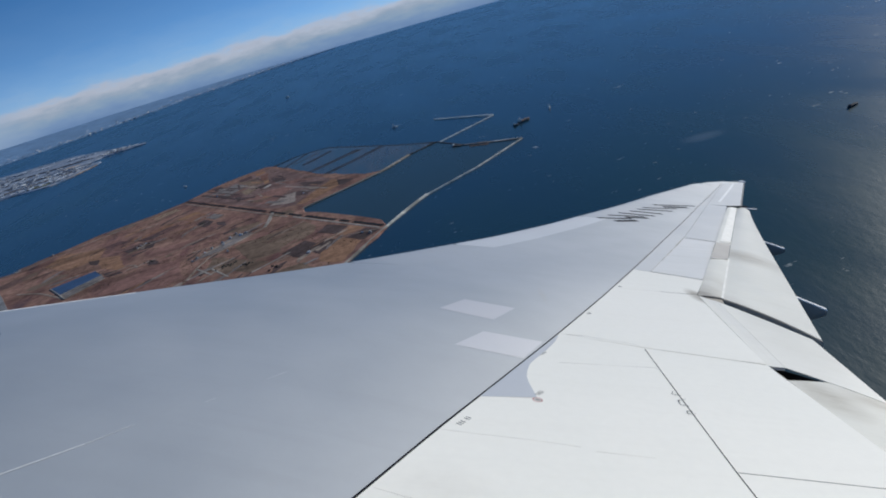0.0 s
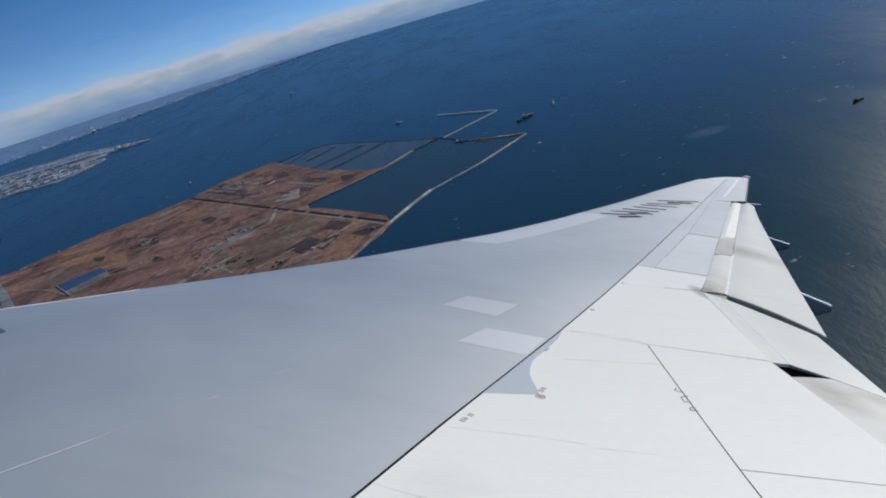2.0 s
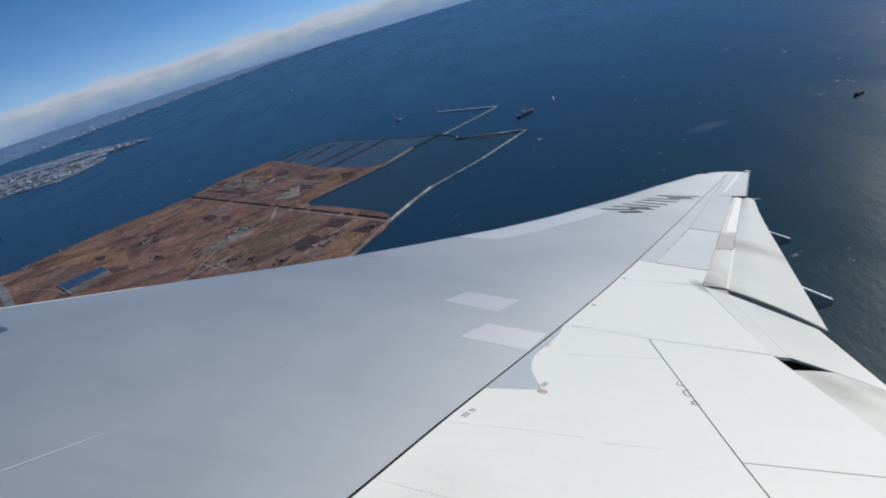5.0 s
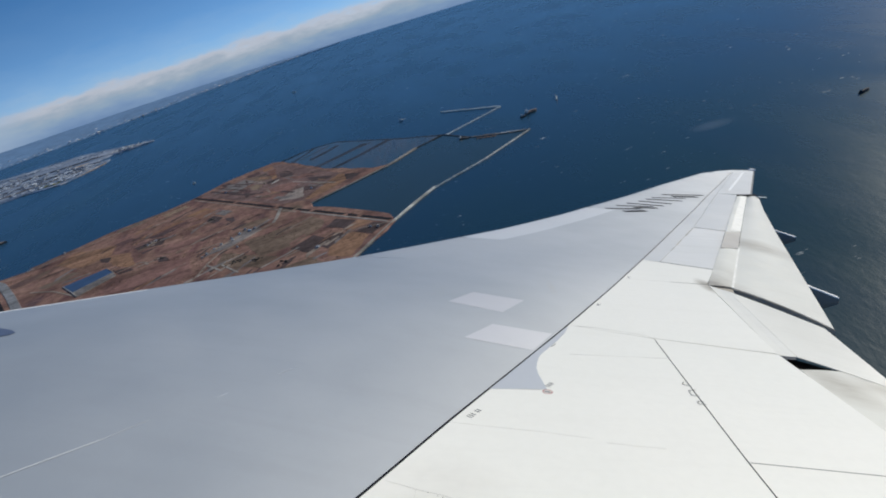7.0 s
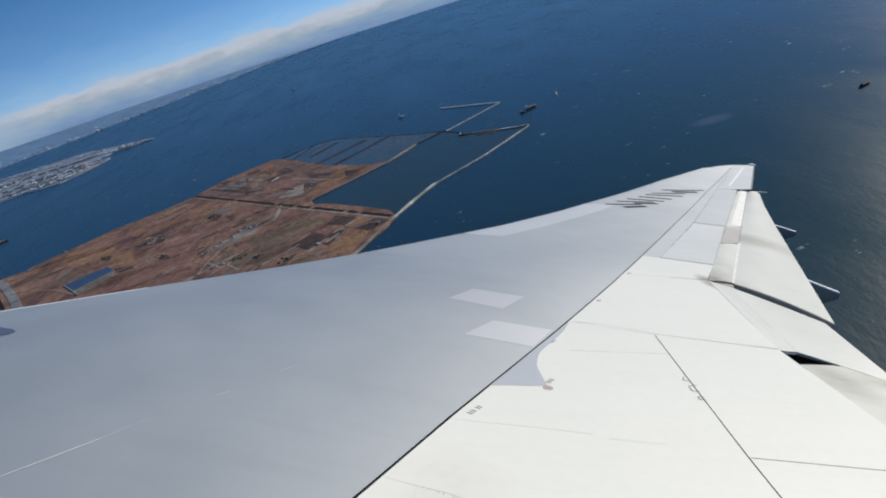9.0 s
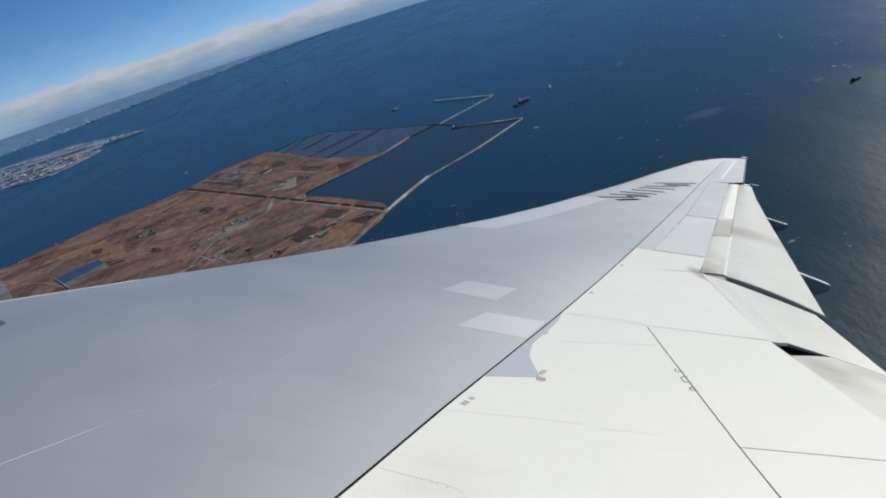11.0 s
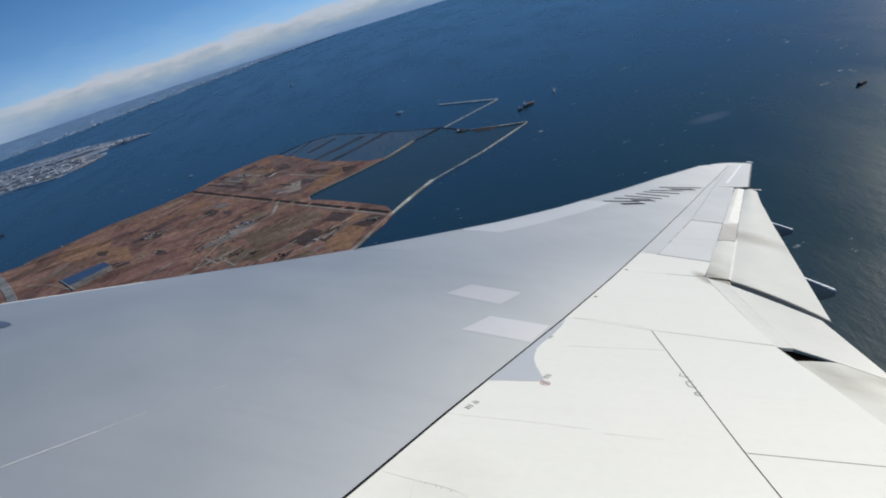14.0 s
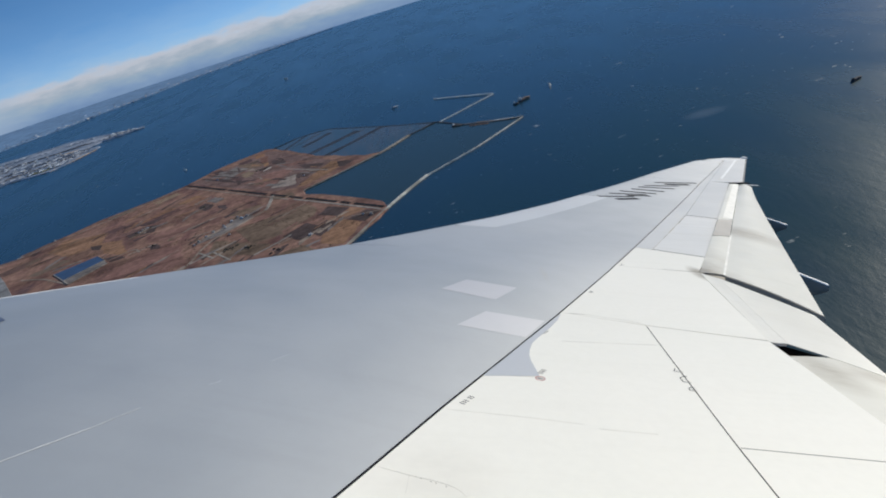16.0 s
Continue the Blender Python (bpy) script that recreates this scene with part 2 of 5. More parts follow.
def sea_material(name, deep, light, cap=True, silt=None, pale_area=None, near_green=None):
    k = Mat(name)
    base = k.mix(k.ramp(k.noise(0.0018, 5, 0.6, (1, 0.5, 1), 30), [(0.35, 0.0), (0.7, 1.0)]), deep, light)
    rough = k.ramp(k.noise(0.0075, 7, 0.68, (1, 0.35, 1), -30), [(0.34, 0.235), (0.66, 0.295)])
    if silt:
        base = k.mix(k.ramp(k.noise(0.030, 6, 0.65, (1, 0.16, 1), -42), [(0.44, 0.0), (0.60, 0.8)]), base, silt)
        base = k.mix(k.ramp(k.noise(0.055, 6, 0.7, (1, 0.2, 1), -42), [(0.55, 0.0), (0.70, 0.8)]), base, (0.035, 0.042, 0.05))
    if cap:
        base = k.mix(k.ramp(k.noise(0.0045, 5, 0.6, (1, 0.6, 1), 10), [(0.48, 0.0), (0.72, 0.7)]), base, (0.016, 0.046, 0.056))
        near = k.noise(0.10, 4, 0.65, (0.45, 1, 1))
        where = k.noise(0.006, 3, 0.6)
        flecks = k.mix(1.0, k.ramp(near, [(0.662, 0.0), (0.728, 0.92)]), k.ramp(where, [(0.465, 0.0), (0.57, 1.0)]), "MULTIPLY")
        base = k.mix(flecks, base, (0.55, 0.60, 0.62))
        rough = k.mix(flecks, rough, 0.7)
    # Greener water colour stands in for the weaker sky reflection close by.
    if near_green:
        base = k.mix(k.stain(*near_green, 0.004), base, (0.014, 0.050, 0.044))
    # A small paler area of water.
    if pale_area:
        base = k.mix(k.stain(*pale_area), base, (0.14, 0.17, 0.19))
    w1 = k.noise(0.16, 5, 0.65, (1, 0.4, 1), -35)
    w2 = k.noise(0.028, 3, 0.55, (1, 0.45, 1), -20)
    ln = k.node("ShaderNodeVectorMath")
    ln.operation = "LENGTH"
    k.link(k.tc.outputs["Object"], ln.inputs[0])
    fade = k.node("ShaderNodeMapRange")
    for key, value in (("From Min", 400), ("From Max", 1500), ("To Min", 0.16), ("To Max", 0.03)):
        fade.inputs[key].default_value = value
    k.link(ln.outputs["Value"], fade.inputs["Value"])
    k.bump(k.mix(0.22, w1, w2), 0.16, 1.7)
    k.link(fade.outputs["Result"], next(n for n in k.t.nodes if n.bl_idname == "ShaderNodeBump").inputs["Strength"])
    k.b.inputs["IOR"].default_value = 1.333
    return k.set(base, rough)


M_SEA = sea_material("sea_water", (0.010, 0.037, 0.064), (0.014, 0.043, 0.072), pale_area=((360, 694, 0), (32, 19, 50), 0.55), near_green=((520, 300, 0), (620, 720, 50), 0.85))
M_LAGOON = sea_material("green_lagoon_water", (0.021, 0.041, 0.043), (0.027, 0.047, 0.047), False)
M_POND = sea_material("shallow_pond_water", (0.040, 0.067, 0.078), (0.056, 0.080, 0.086), False, (0.083, 0.084, 0.079))


def soil(name, stops, scale=0.012, stretch=(1, 0.35, 1), turn=50, growth=(0.10, 0.075, 0.05)):
    k = Mat(name)
    big = k.ramp(k.noise(scale, 6, 0.62, stretch, turn), stops)
    small = k.ramp(k.noise(0.11, 6, 0.7), [(0.28, 0.60), (0.5, 1.0), (0.72, 1.35)])
    base = k.mix(1.0, big, small, "MULTIPLY")
    streak = k.ramp(k.noise(0.035, 6, 0.68, (0.22, 1, 1), -28), [(0.32, 0.55), (0.5, 1.0), (0.68, 1.35)])
    base = k.mix(1.0, base, streak, "MULTIPLY")
    tuft = k.ramp(k.noise(0.05, 5, 0.7), [(0.60, 0.0), (0.72, 0.75)])
    base = k.mix(tuft, base, growth)
    k.bump(k.noise(0.25, 4), 0.6, 1.0)
    return k.set(base, 0.95, spec=0.1)


M_LAND = soil("dry_reed_land", [(0.30, (0.105, 0.066, 0.065)), (0.42, (0.215, 0.118, 0.095)), (0.54, (0.290, 0.172, 0.126)), (0.68, (0.175, 0.090, 0.081))], 0.019, (1, 0.45, 1))
M_TRACK = soil("pale_gravel", [(0.3, (0.28, 0.25, 0.21)), (0.7, (0.40, 0.36, 0.31))])
M_DIKE = soil("pale_concrete_dike", [(0.3, (0.58, 0.56, 0.49)), (0.7, (0.68, 0.65, 0.57))], 0.05, growth=(0.36, 0.34, 0.28))
M_MUD = soil("dark_dike_earth", [(0.3, (0.036, 0.044, 0.056)), (0.7, (0.075, 0.072, 0.076))], growth=(0.05, 0.048, 0.045))
M_WET = soil("wet_grey_earth", [(0.3, (0.050, 0.058, 0.068)), (0.7, (0.105, 0.098, 0.095))], 0.03, growth=(0.06, 0.06, 0.06))
M_PLOUGH = soil("dark_ploughed_earth", [(0.3, (0.075, 0.055, 0.054)), (0.7, (0.11, 0.078, 0.072))])
M_ROADGREY = soil("weathered_road_concrete", [(0.3, (0.20, 0.20, 0.20)), (0.7, (0.28, 0.28, 0.28))], 0.05, growth=(0.17, 0.17, 0.17))
# Town ground is tinted blue to carry some haze in its colour.
M_TOWN = soil("hazed_town_ground", [(0.3, (0.105, 0.155, 0.235)), (0.44, (0.175, 0.23, 0.315)), (0.56, (0.33, 0.365, 0.425)), (0.7, (0.12, 0.165, 0.235))], 0.022, (0.14, 1, 1), -15, (0.08, 0.115, 0.16))
M_PARK = soil("dry_park_lawn", [(0.3, (0.13, 0.15, 0.06)), (0.7, (0.24, 0.22, 0.10))])
# Blue in the far ground's colour stands in for haze over the distance.
M_FARTOWN = soil("hazed_far_ground", [(0.3, (0.155, 0.265, 0.42)), (0.5, (0.18, 0.295, 0.45)), (0.7, (0.145, 0.25, 0.395))], 0.01, growth=(0.16, 0.265, 0.41))


def field_material():
    k = Mat("field_soil")
    info = k.node("ShaderNodeObjectInfo")
    tone = k.ramp(info.outputs["Random"], [(0.0, (0.31, 0.175, 0.10)), (0.22, (0.21, 0.105, 0.08)), (0.42, (0.27, 0.19, 0.13)),
                                           (0.60, (0.14, 0.082, 0.075)), (0.80, (0.075, 0.055, 0.056)), (1.0, (0.33, 0.24, 0.16))])
    small = k.ramp(k.noise(0.09, 6, 0.7, (1, 0.4, 1), 50), [(0.28, 0.66), (0.5, 1.0), (0.72, 1.26)])
    k.bump(k.noise(0.25, 4), 0.6, 1.0)
    return k.set(k.mix(1.0, tone, small, "MULTIPLY"), 0.95, spec=0.1)


M_FIELD = field_material()
M_DITCH = soil("black_reed_channel", [(0.3, (0.016, 0.018, 0.022)), (0.7, (0.030, 0.030, 0.034))], 0.05, growth=(0.02, 0.02, 0.02))
M_DEEP = soil("dark_channel_mud", [(0.3, (0.032, 0.047, 0.074)), (0.7, (0.048, 0.062, 0.088))], 0.03, growth=(0.05, 0.065, 0.09))
M_FIELD_PALE = soil("dusty_track", [(0.3, (0.26, 0.20, 0.155)), (0.7, (0.36, 0.29, 0.23))], growth=(0.20, 0.14, 0.10))
M_OCHRE = soil("ochre_field", [(0.3, (0.275, 0.155, 0.090)), (0.7, (0.335, 0.192, 0.124))], growth=(0.22, 0.12, 0.082))
M_OLIVE = soil("olive_brown_field", [(0.3, (0.165, 0.118, 0.085)), (0.7, (0.225, 0.155, 0.110))], growth=(0.12, 0.09, 0.06))
M_REDDISH = soil("reddish_field", [(0.3, (0.215, 0.115, 0.095)), (0.7, (0.275, 0.155, 0.125))], growth=(0.15, 0.09, 0.075))
M_MAUVE = soil("mauve_brown_reeds", [(0.3, (0.155, 0.098, 0.090)), (0.5, (0.215, 0.140, 0.122)), (0.7, (0.175, 0.105, 0.090))], 0.025, growth=(0.12, 0.085, 0.075))
M_GREYSOIL = soil("grey_brown_yard", [(0.3, (0.175, 0.155, 0.145)), (0.7, (0.25, 0.22, 0.20))], growth=(0.13, 0.11, 0.10))
M_BEIGE = soil("pale_beige_field", [(0.3, (0.33, 0.27, 0.23)), (0.7, (0.40, 0.33, 0.28))], growth=(0.28, 0.22, 0.18))


def scrub_material():
    k = Mat("dry_scrub_foliage")
    g = k.node("ShaderNodeNewGeometry")
    tone = k.ramp(g.outputs["Random Per Island"], [(0.0, (0.05, 0.045, 0.03)), (0.5, (0.10, 0.065, 0.04)), (1.0, (0.16, 0.10, 0.055))])
    return k.set(tone, 0.95, spec=0.1)


M_SCRUB = scrub_material()
M_TREES = plain("dark_evergreen_foliage", (0.030, 0.034, 0.028), 0.95, 0, 0.4, 0.3)


def wall_material():
    k = Mat("building_wall")
    info = k.node("ShaderNodeObjectInfo")
    tone = k.ramp(info.outputs["Random"], [(0.0, (0.72, 0.72, 0.70)), (0.4, (0.55, 0.54, 0.53)), (0.6, (0.80, 0.79, 0.77)), (0.8, (0.42, 0.40, 0.39)), (1.0, (0.66, 0.60, 0.52))])
    band = k.ramp(k.noise(0.5, 3, 0.5, (0.05, 0.05, 1.0)), [(0.45, 0.75), (0.55, 1.0)])
    return k.set(k.mix(1.0, tone, band, "MULTIPLY"), 0.8)


M_WALL = wall_material()
M_ARM = plain("bright_concrete", (0.78, 0.76, 0.68), 0.85, 0, 0.2, 0.08)
M_ROOF = plain("pale_roof_sheet", (0.55, 0.56, 0.57), 0.6, 0, 0.2, 0.2)
M_ROOF_WHITE = plain("white_roof_sheet", (0.88, 0.88, 0.87), 0.6, 0, 0.08, 0.1)
M_SHED = plain("weathered_shed_roof", (0.30, 0.28, 0.26), 0.7, 0, 0.3, 0.2)
M_ROOF_DARK = plain("dark_roof_sheet", (0.16, 0.16, 0.17), 0.7, 0, 0.2, 0.2)
M_BLUE = plain("blue_basin_lining", (0.045, 0.080, 0.15), 0.45, 0, 0.2, 0.05)
M_RUST = plain("rusty_steel_hull", (0.20, 0.15, 0.125), 0.75, 0, 0.35, 0.3)
M_HULL = plain("dark_ship_hull", (0.045, 0.05, 0.058), 0.9, 0, 0.25, 0.2)
M_SHIPWHITE = plain("white_ship_paint", (0.70, 0.70, 0.68), 0.5, 0, 0.1, 0.3)


def city_material():
    k = Mat("hazed_city_concrete")
    g = k.node("ShaderNodeNewGeometry")
    # Bluish greys here mix distance haze into the concrete tones.
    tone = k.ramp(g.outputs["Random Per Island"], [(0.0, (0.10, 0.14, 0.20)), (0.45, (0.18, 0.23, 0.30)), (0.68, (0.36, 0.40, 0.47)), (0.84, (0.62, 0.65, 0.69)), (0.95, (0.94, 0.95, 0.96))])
    return k.set(tone, 0.8)


M_CITY = city_material()


# ---- helpers for meshes ----
def mesh_object(name, bm, material, smooth=False):
    me = bpy.data.meshes.new(name)
    bmesh.ops.recalc_face_normals(bm, faces=bm.faces)
    if smooth:
        for f in bm.faces:
            f.smooth = True
        for ed in bm.edges:
            if len(ed.link_faces) == 2 and ed.calc_face_angle(0) > radians(28):
                ed.smooth = False
    bm.to_mesh(me)
    bm.free()
    me.materials.append(material)
    return new(name, me)


def part(name, bm, material, parent, label="", smooth=False):
    """One mesh object under a thing or under a part."""
    ob = mesh_object(name, bm, material, smooth)
    ob.parent = parent
    return tagged(ob, label)


def box(bm, x, y, z, sx, sy, sz, turn=0.0):
    """A box on its base point, with its edges eased where it is large."""
    m = Matrix.Translation((x, y, z + sz / 2)) @ Matrix.Rotation(turn, 4, "Z") @ Matrix.Diagonal((sx, sy, sz, 1))
    return bmesh.ops.create_cube(bm, size=1.0, matrix=m)["verts"]


def resample(pts, n):
    p = np.array(pts, float)
    d = np.r_[0, np.cumsum(np.linalg.norm(np.diff(p, axis=0), axis=1))]
    s = np.linspace(0, d[-1], n)
    return np.stack([np.interp(s, d, p[:, i]) for i in range(p.shape[1])], 1)


# ---- the wing, in the aircraft's own axes: x outboard, y ahead, z up, from the cabin window ----
def wing_z(x):
    return -1.918 + 0.07054 * x + 0.001784 * x * x


LE_PTS = [(0.1, 8.27), (0.9, 7.70), (3.2, 6.02), (5.5, 4.26), (6.76, 3.23), (7.86, 2.28), (8.92, 1.41), (9.96, 0.64), (10.97, -0.09),
          (12.16, -0.97), (14.38, -2.43), (16.0, -3.42), (18.23, -4.85), (21.93, -7.16), (24.96, -9.23), (26.45, -10.28), (26.85, -10.70)]
HL_PTS = [(0.1, 1.92), (0.9, 1.52), (3.05, 0.45), (4.04, -0.03), (6.22, -1.15), (8.19, -2.14), (13.53, -4.76), (20.0, -7.99), (27.09, -11.69)]


def le(x):
    p = np.array(LE_PTS)
    return float(np.interp(x, p[:, 0], p[:, 1]))


def hl(x):
    p = np.array(HL_PTS)
    return float(np.interp(x, p[:, 0], p[:, 1]))


def bulge(x, y):
    """The height of the aerofoil's rounded upper side over its chord line."""
    chord = le(x) - hl(x)
    v = (le(x) - y) / chord if chord > 0.3 else 0.0
    w = min(max((11.0 - x) / 6.0, 0.0), 1.0)
    return 0.19 * chord * v * (1 - v) * w * w * (3 - 2 * w) if 0.0 < v < 1.0 else 0.0


def upper(x, y):
    """The place on the rounded upper side that hides the given place of the chord plane from the window."""
    lo, hi, z = 0.6, 1.0, wing_z(x)
    if not hl(x) < y < le(x) or x > 11.0:
        return x, y, z
    for _ in range(30):
        k = (lo + hi) / 2
        if k * z > wing_z(k * x) + bulge(k * x, k * y):
            lo = k
        else:
            hi = k
    return k * x, k * y, k * z


def sheet(front, aft, nx, ny, z=None, dz=0.0, thick=0.02, camber=0.0, skin=False):
    """A curved slab between two edges; without z of their own the edges lie on the wing's upper surface."""
    bm = bmesh.new()
    a, b = resample(front, nx), resample(aft, nx)
    rows = []
    for j in range(ny):
        v = j / (ny - 1)
        line = []
        for i in range(nx):
            p = a[i] * (1 - v) + b[i] * v
            if len(p) > 2:
                px, py, pz = p
            elif skin:
                px, py, pz = p[0], p[1], wing_z(p[0]) + bulge(p[0], p[1])
            else:
                px, py, pz = upper(p[0], p[1])
            line.append(bm.verts.new((px, py, pz + dz + camber * 4 * v * (1 - v))))
        rows.append(line)
    low = [[bm.verts.new(w.co - Vector((0, 0, thick))) for w in line] for line in rows]
    for j in range(ny - 1):
        for i in range(nx - 1):
            bm.faces.new((rows[j][i], rows[j][i + 1], rows[j + 1][i + 1], rows[j + 1][i]))
            bm.faces.new((low[j][i], low[j + 1][i], low[j + 1][i + 1], low[j][i + 1]))
    for j in range(ny - 1):
        for i in (0, nx - 1):
            bm.faces.new((rows[j][i], rows[j + 1][i], low[j + 1][i], low[j][i]))
    for i in range(nx - 1):
        for j in (0, ny - 1):
            bm.faces.new((rows[j][i], rows[j][i + 1], low[j][i + 1], low[j][i]))
    return bm


def along(fn, x0, x1, n=9, off=0.0):
    return [(x, fn(x) + off) for x in np.linspace(x0, x1, n)]


def ribbon(pts, width, dz=0.0012, thick=0.0010, n=8):
    """A thin strip laid on the wing's upper surface along a line."""
    p = resample(pts, n)
    d = np.gradient(p[:, :2], axis=0)
    d /= np.linalg.norm(d, axis=1)[:, None]
    s = np.stack([-d[:, 1], d[:, 0]], 1) * width / 2
    return sheet([tuple(q) for q in p[:, :2] + s], [tuple(q) for q in p[:, :2] - s], n, 2, dz=dz, thick=thick)


def decal(pts, dz=0.0014):
    """A thin painted area with the given outline on the wing's upper surface."""
    bm = bmesh.new()
    top = [bm.verts.new(Vector(upper(x, y)) + Vector((0, 0, dz))) for x, y in pts]
    low = [bm.verts.new(w.co - Vector((0, 0, 0.001))) for w in top]
    bm.faces.new(top)
    bm.faces.new(low[::-1])
    for i in range(len(pts)):
        j = (i + 1) % len(pts)
        bm.faces.new((top[i], top[j], low[j], low[i]))
    bm.normal_update()
    bmesh.ops.triangulate(bm, faces=[f for f in bm.faces if len(f.verts) > 4])
    return bm


wing = tagged(new("aircraft_wing"), "grey and white airliner wing with lowered flaps, banked over the sea", "wing")
wing.matrix_world = pose(0, 0, HEIGHT, 20.0269, 18.0404, 86.1974)
SLAT = 0.72


def gap(x):
    return max(0.022 - 0.0007 * x, 0.014)


part("upper_skin", sheet(along(le, 0.12, 26.8, 140, -SLAT), along(hl, 0.12, 27.05, 140, 0.0), 140, 24, thick=0.05, skin=True), M_GREY, wing,
     "plain grey painted upper skin", True)


def slat_mesh(x0, x1):
    """A leading-edge slat: a flat back part and a round nose that turns down."""
    bm = bmesh.new()
    xs = np.linspace(x0, x1, max(14, int((x1 - x0) / 0.18)))
    prof = [(-SLAT + 0.0008, -0.03), (-SLAT + 0.0008, 0.0), (-0.55, 0.0), (-0.4, 0.0), (-0.25, 0.0), (-0.12, 0.0), (0.0, 0.0)]
    for a in (20, 40, 60, 80, 100, 130, 160):
        prof.append((0.20 * math.sin(radians(min(a, 90))) * (1 if a <= 90 else math.sin(radians(a))), -0.24 * (1 - math.cos(radians(a)))))
    rows = [[bm.verts.new((x, le(x) + dy, wing_z(x) + bulge(x, le(x) + dy) + dz * (1.1 - 0.02 * x))) for dy, dz in prof] for x in xs]
    for a, b in zip(rows, rows[1:]):
        for i in range(len(prof) - 1):
            bm.faces.new((a[i], a[i + 1], b[i + 1], b[i]))
        bm.faces.new((a[-1], a[0], b[0], b[-1]))
    bm.faces.new(rows[0])
    bm.faces.new(rows[-1][::-1])
    return bm


def fuselage_mesh():
    """A stretch of the cabin's round hull, closed at both ends, with one window opening at the eye."""
    bm = bmesh.new()
    ys = [-7.0, -4.0, -1.5, -0.16, 0.16, 1.5, 4.0, 7.0, 10.0]
    near = [math.asin((z + 0.25) / 3.4) for z in (-3.4, -2.6, -1.9, -1.2, -0.6, -0.22, 0.22, 0.7, 1.2, 1.6, 2.2)]
    turns = near + [radians(a) for a in range(60, 280, 20) if radians(a) < near[0] + 2 * math.pi - 0.1]
    n = len(turns)

    def at(y, a, inset):
        return (-2.94 + (3.1 - inset) * math.cos(a), y, -0.25 + (3.4 - inset) * math.sin(a))

    grid = {(i, j, k): bm.verts.new(at(y, a, 0.06 * k)) for i, y in enumerate(ys) for j, a in enumerate(turns) for k in (0, 1)}
    for i in range(len(ys) - 1):
        for j in range(n):
            ring = ((i, j), (i + 1, j), (i + 1, (j + 1) % n), (i, (j + 1) % n))
            if (i, j) == (3, 5):
                for a, b in zip(ring, ring[1:] + ring[:1]):
                    bm.faces.new([grid[(*a, 0)], grid[(*b, 0)], grid[(*b, 1)], grid[(*a, 1)]])
                continue
            for k in (0, 1):
                bm.faces.new([grid[(*p, k)] for p in ring])
    for i in (0, len(ys) - 1):
        bm.faces.new([grid[(i, j, 0)] for j in range(n)])
    return bm


part("fuselage", fuselage_mesh(), M_WHITE, wing, "plain white round hull with a window opening", True)
CUTS = [0.12, 5.05, 8.92, 11.0, 15.9, 20.6, 26.8]
for k in range(6):
    part("slat", slat_mesh(CUTS[k] + 0.006, CUTS[k + 1] - 0.006), M_SLAT if k in (3,) else M_GREY, wing,
         "leading-edge slat with its sheen put in as paler grey" if k == 3 else "", True)
for x in CUTS[1:-1]:
    bm = bmesh.new()
    box(bm, x, le(x) - 0.03, wing_z(x) - 0.05, 0.04, 0.08, 0.053)
    part("slat_joint", bm, M_DARK_LINE, wing)

# Matt white ribbon paints in the highlight on the leading edge metal.
part("edge_strip", ribbon(along(le, 0.3, 6.6, 12, -0.012), 0.020, n=30), M_PALE, wing, "white strip painting in the highlight along the slat edge")

# underside and tip
bm = bmesh.new()
rows = []
for x in np.linspace(0.12, 26.8, 24):
    f, a = le(x) + 0.05, min(hl(x) - 1.6 + 0.02 * x, hl(x) - 0.9)
    deep = 1.15 - 0.036 * x
    rows.append([bm.verts.new((x, f + (a - f) * v, wing_z(x) - 0.30 - deep * math.sin(math.pi * min(v * 0.9 + 0.1, 1)))) for v in (0, 0.12, 0.3, 0.5, 0.7, 0.85, 1)])
for a, b in zip(rows, rows[1:]):
    for i in range(6):
        bm.faces.new((a[i], a[i + 1], b[i + 1], b[i]))
part("lower_skin", bm, M_UNDER, wing, "", True)
part("wing_tip", sheet([(26.80, -11.2), (26.86, -10.72), (27.45, -11.25), (28.2, -12.2), (28.64, -13.38)],
                       [(26.78, -11.5), (27.0, -11.62), (27.2, -11.76), (27.6, -12.1), (28.0, -13.0)], 18, 4, thick=0.10), M_GREY, wing, "", True)

# the black seal along the rear spar
part("seal_lip", ribbon(along(hl, 0.2, 9.0, 24, -0.008), 0.014, 0.0022, 0.002, n=90), M_SEAL, wing, "black sealant line")
part("seal_lip", ribbon(along(hl, 9.0, 27.0, 24, -0.008), 0.024, 0.0022, 0.002, n=90), M_DARK_LINE, wing, "dark sealant line")
part("seal_lip", ribbon([(3.2, -1.935), (3.78, -1.955), (6.12, -2.083)], 0.007, 0.002, 0.002, n=24), M_SEAL, wing, "black sealant line")
part("seal_lip", ribbon([(3.778, -1.97), (3.716, -3.2)], 0.006, n=6), M_DARK_LINE, wing)
part("spar_seal", sheet(along(hl, 0.12, 27.05, 40, 0.02), along(hl, 0.12, 27.05, 40, -0.06), 40, 2, dz=-0.022, thick=0.02), M_SEAL, wing,
     "black rubber seal along the rear spar")


def after(x0, x1, n=12):
    """The white panels' front edge, a gap behind the spar line."""
    return [(x, hl(x) - gap(x)) for x in np.linspace(x0, x1, n)]


G, T = 0.0045, 0.0     # half widths of clear and of faint joints
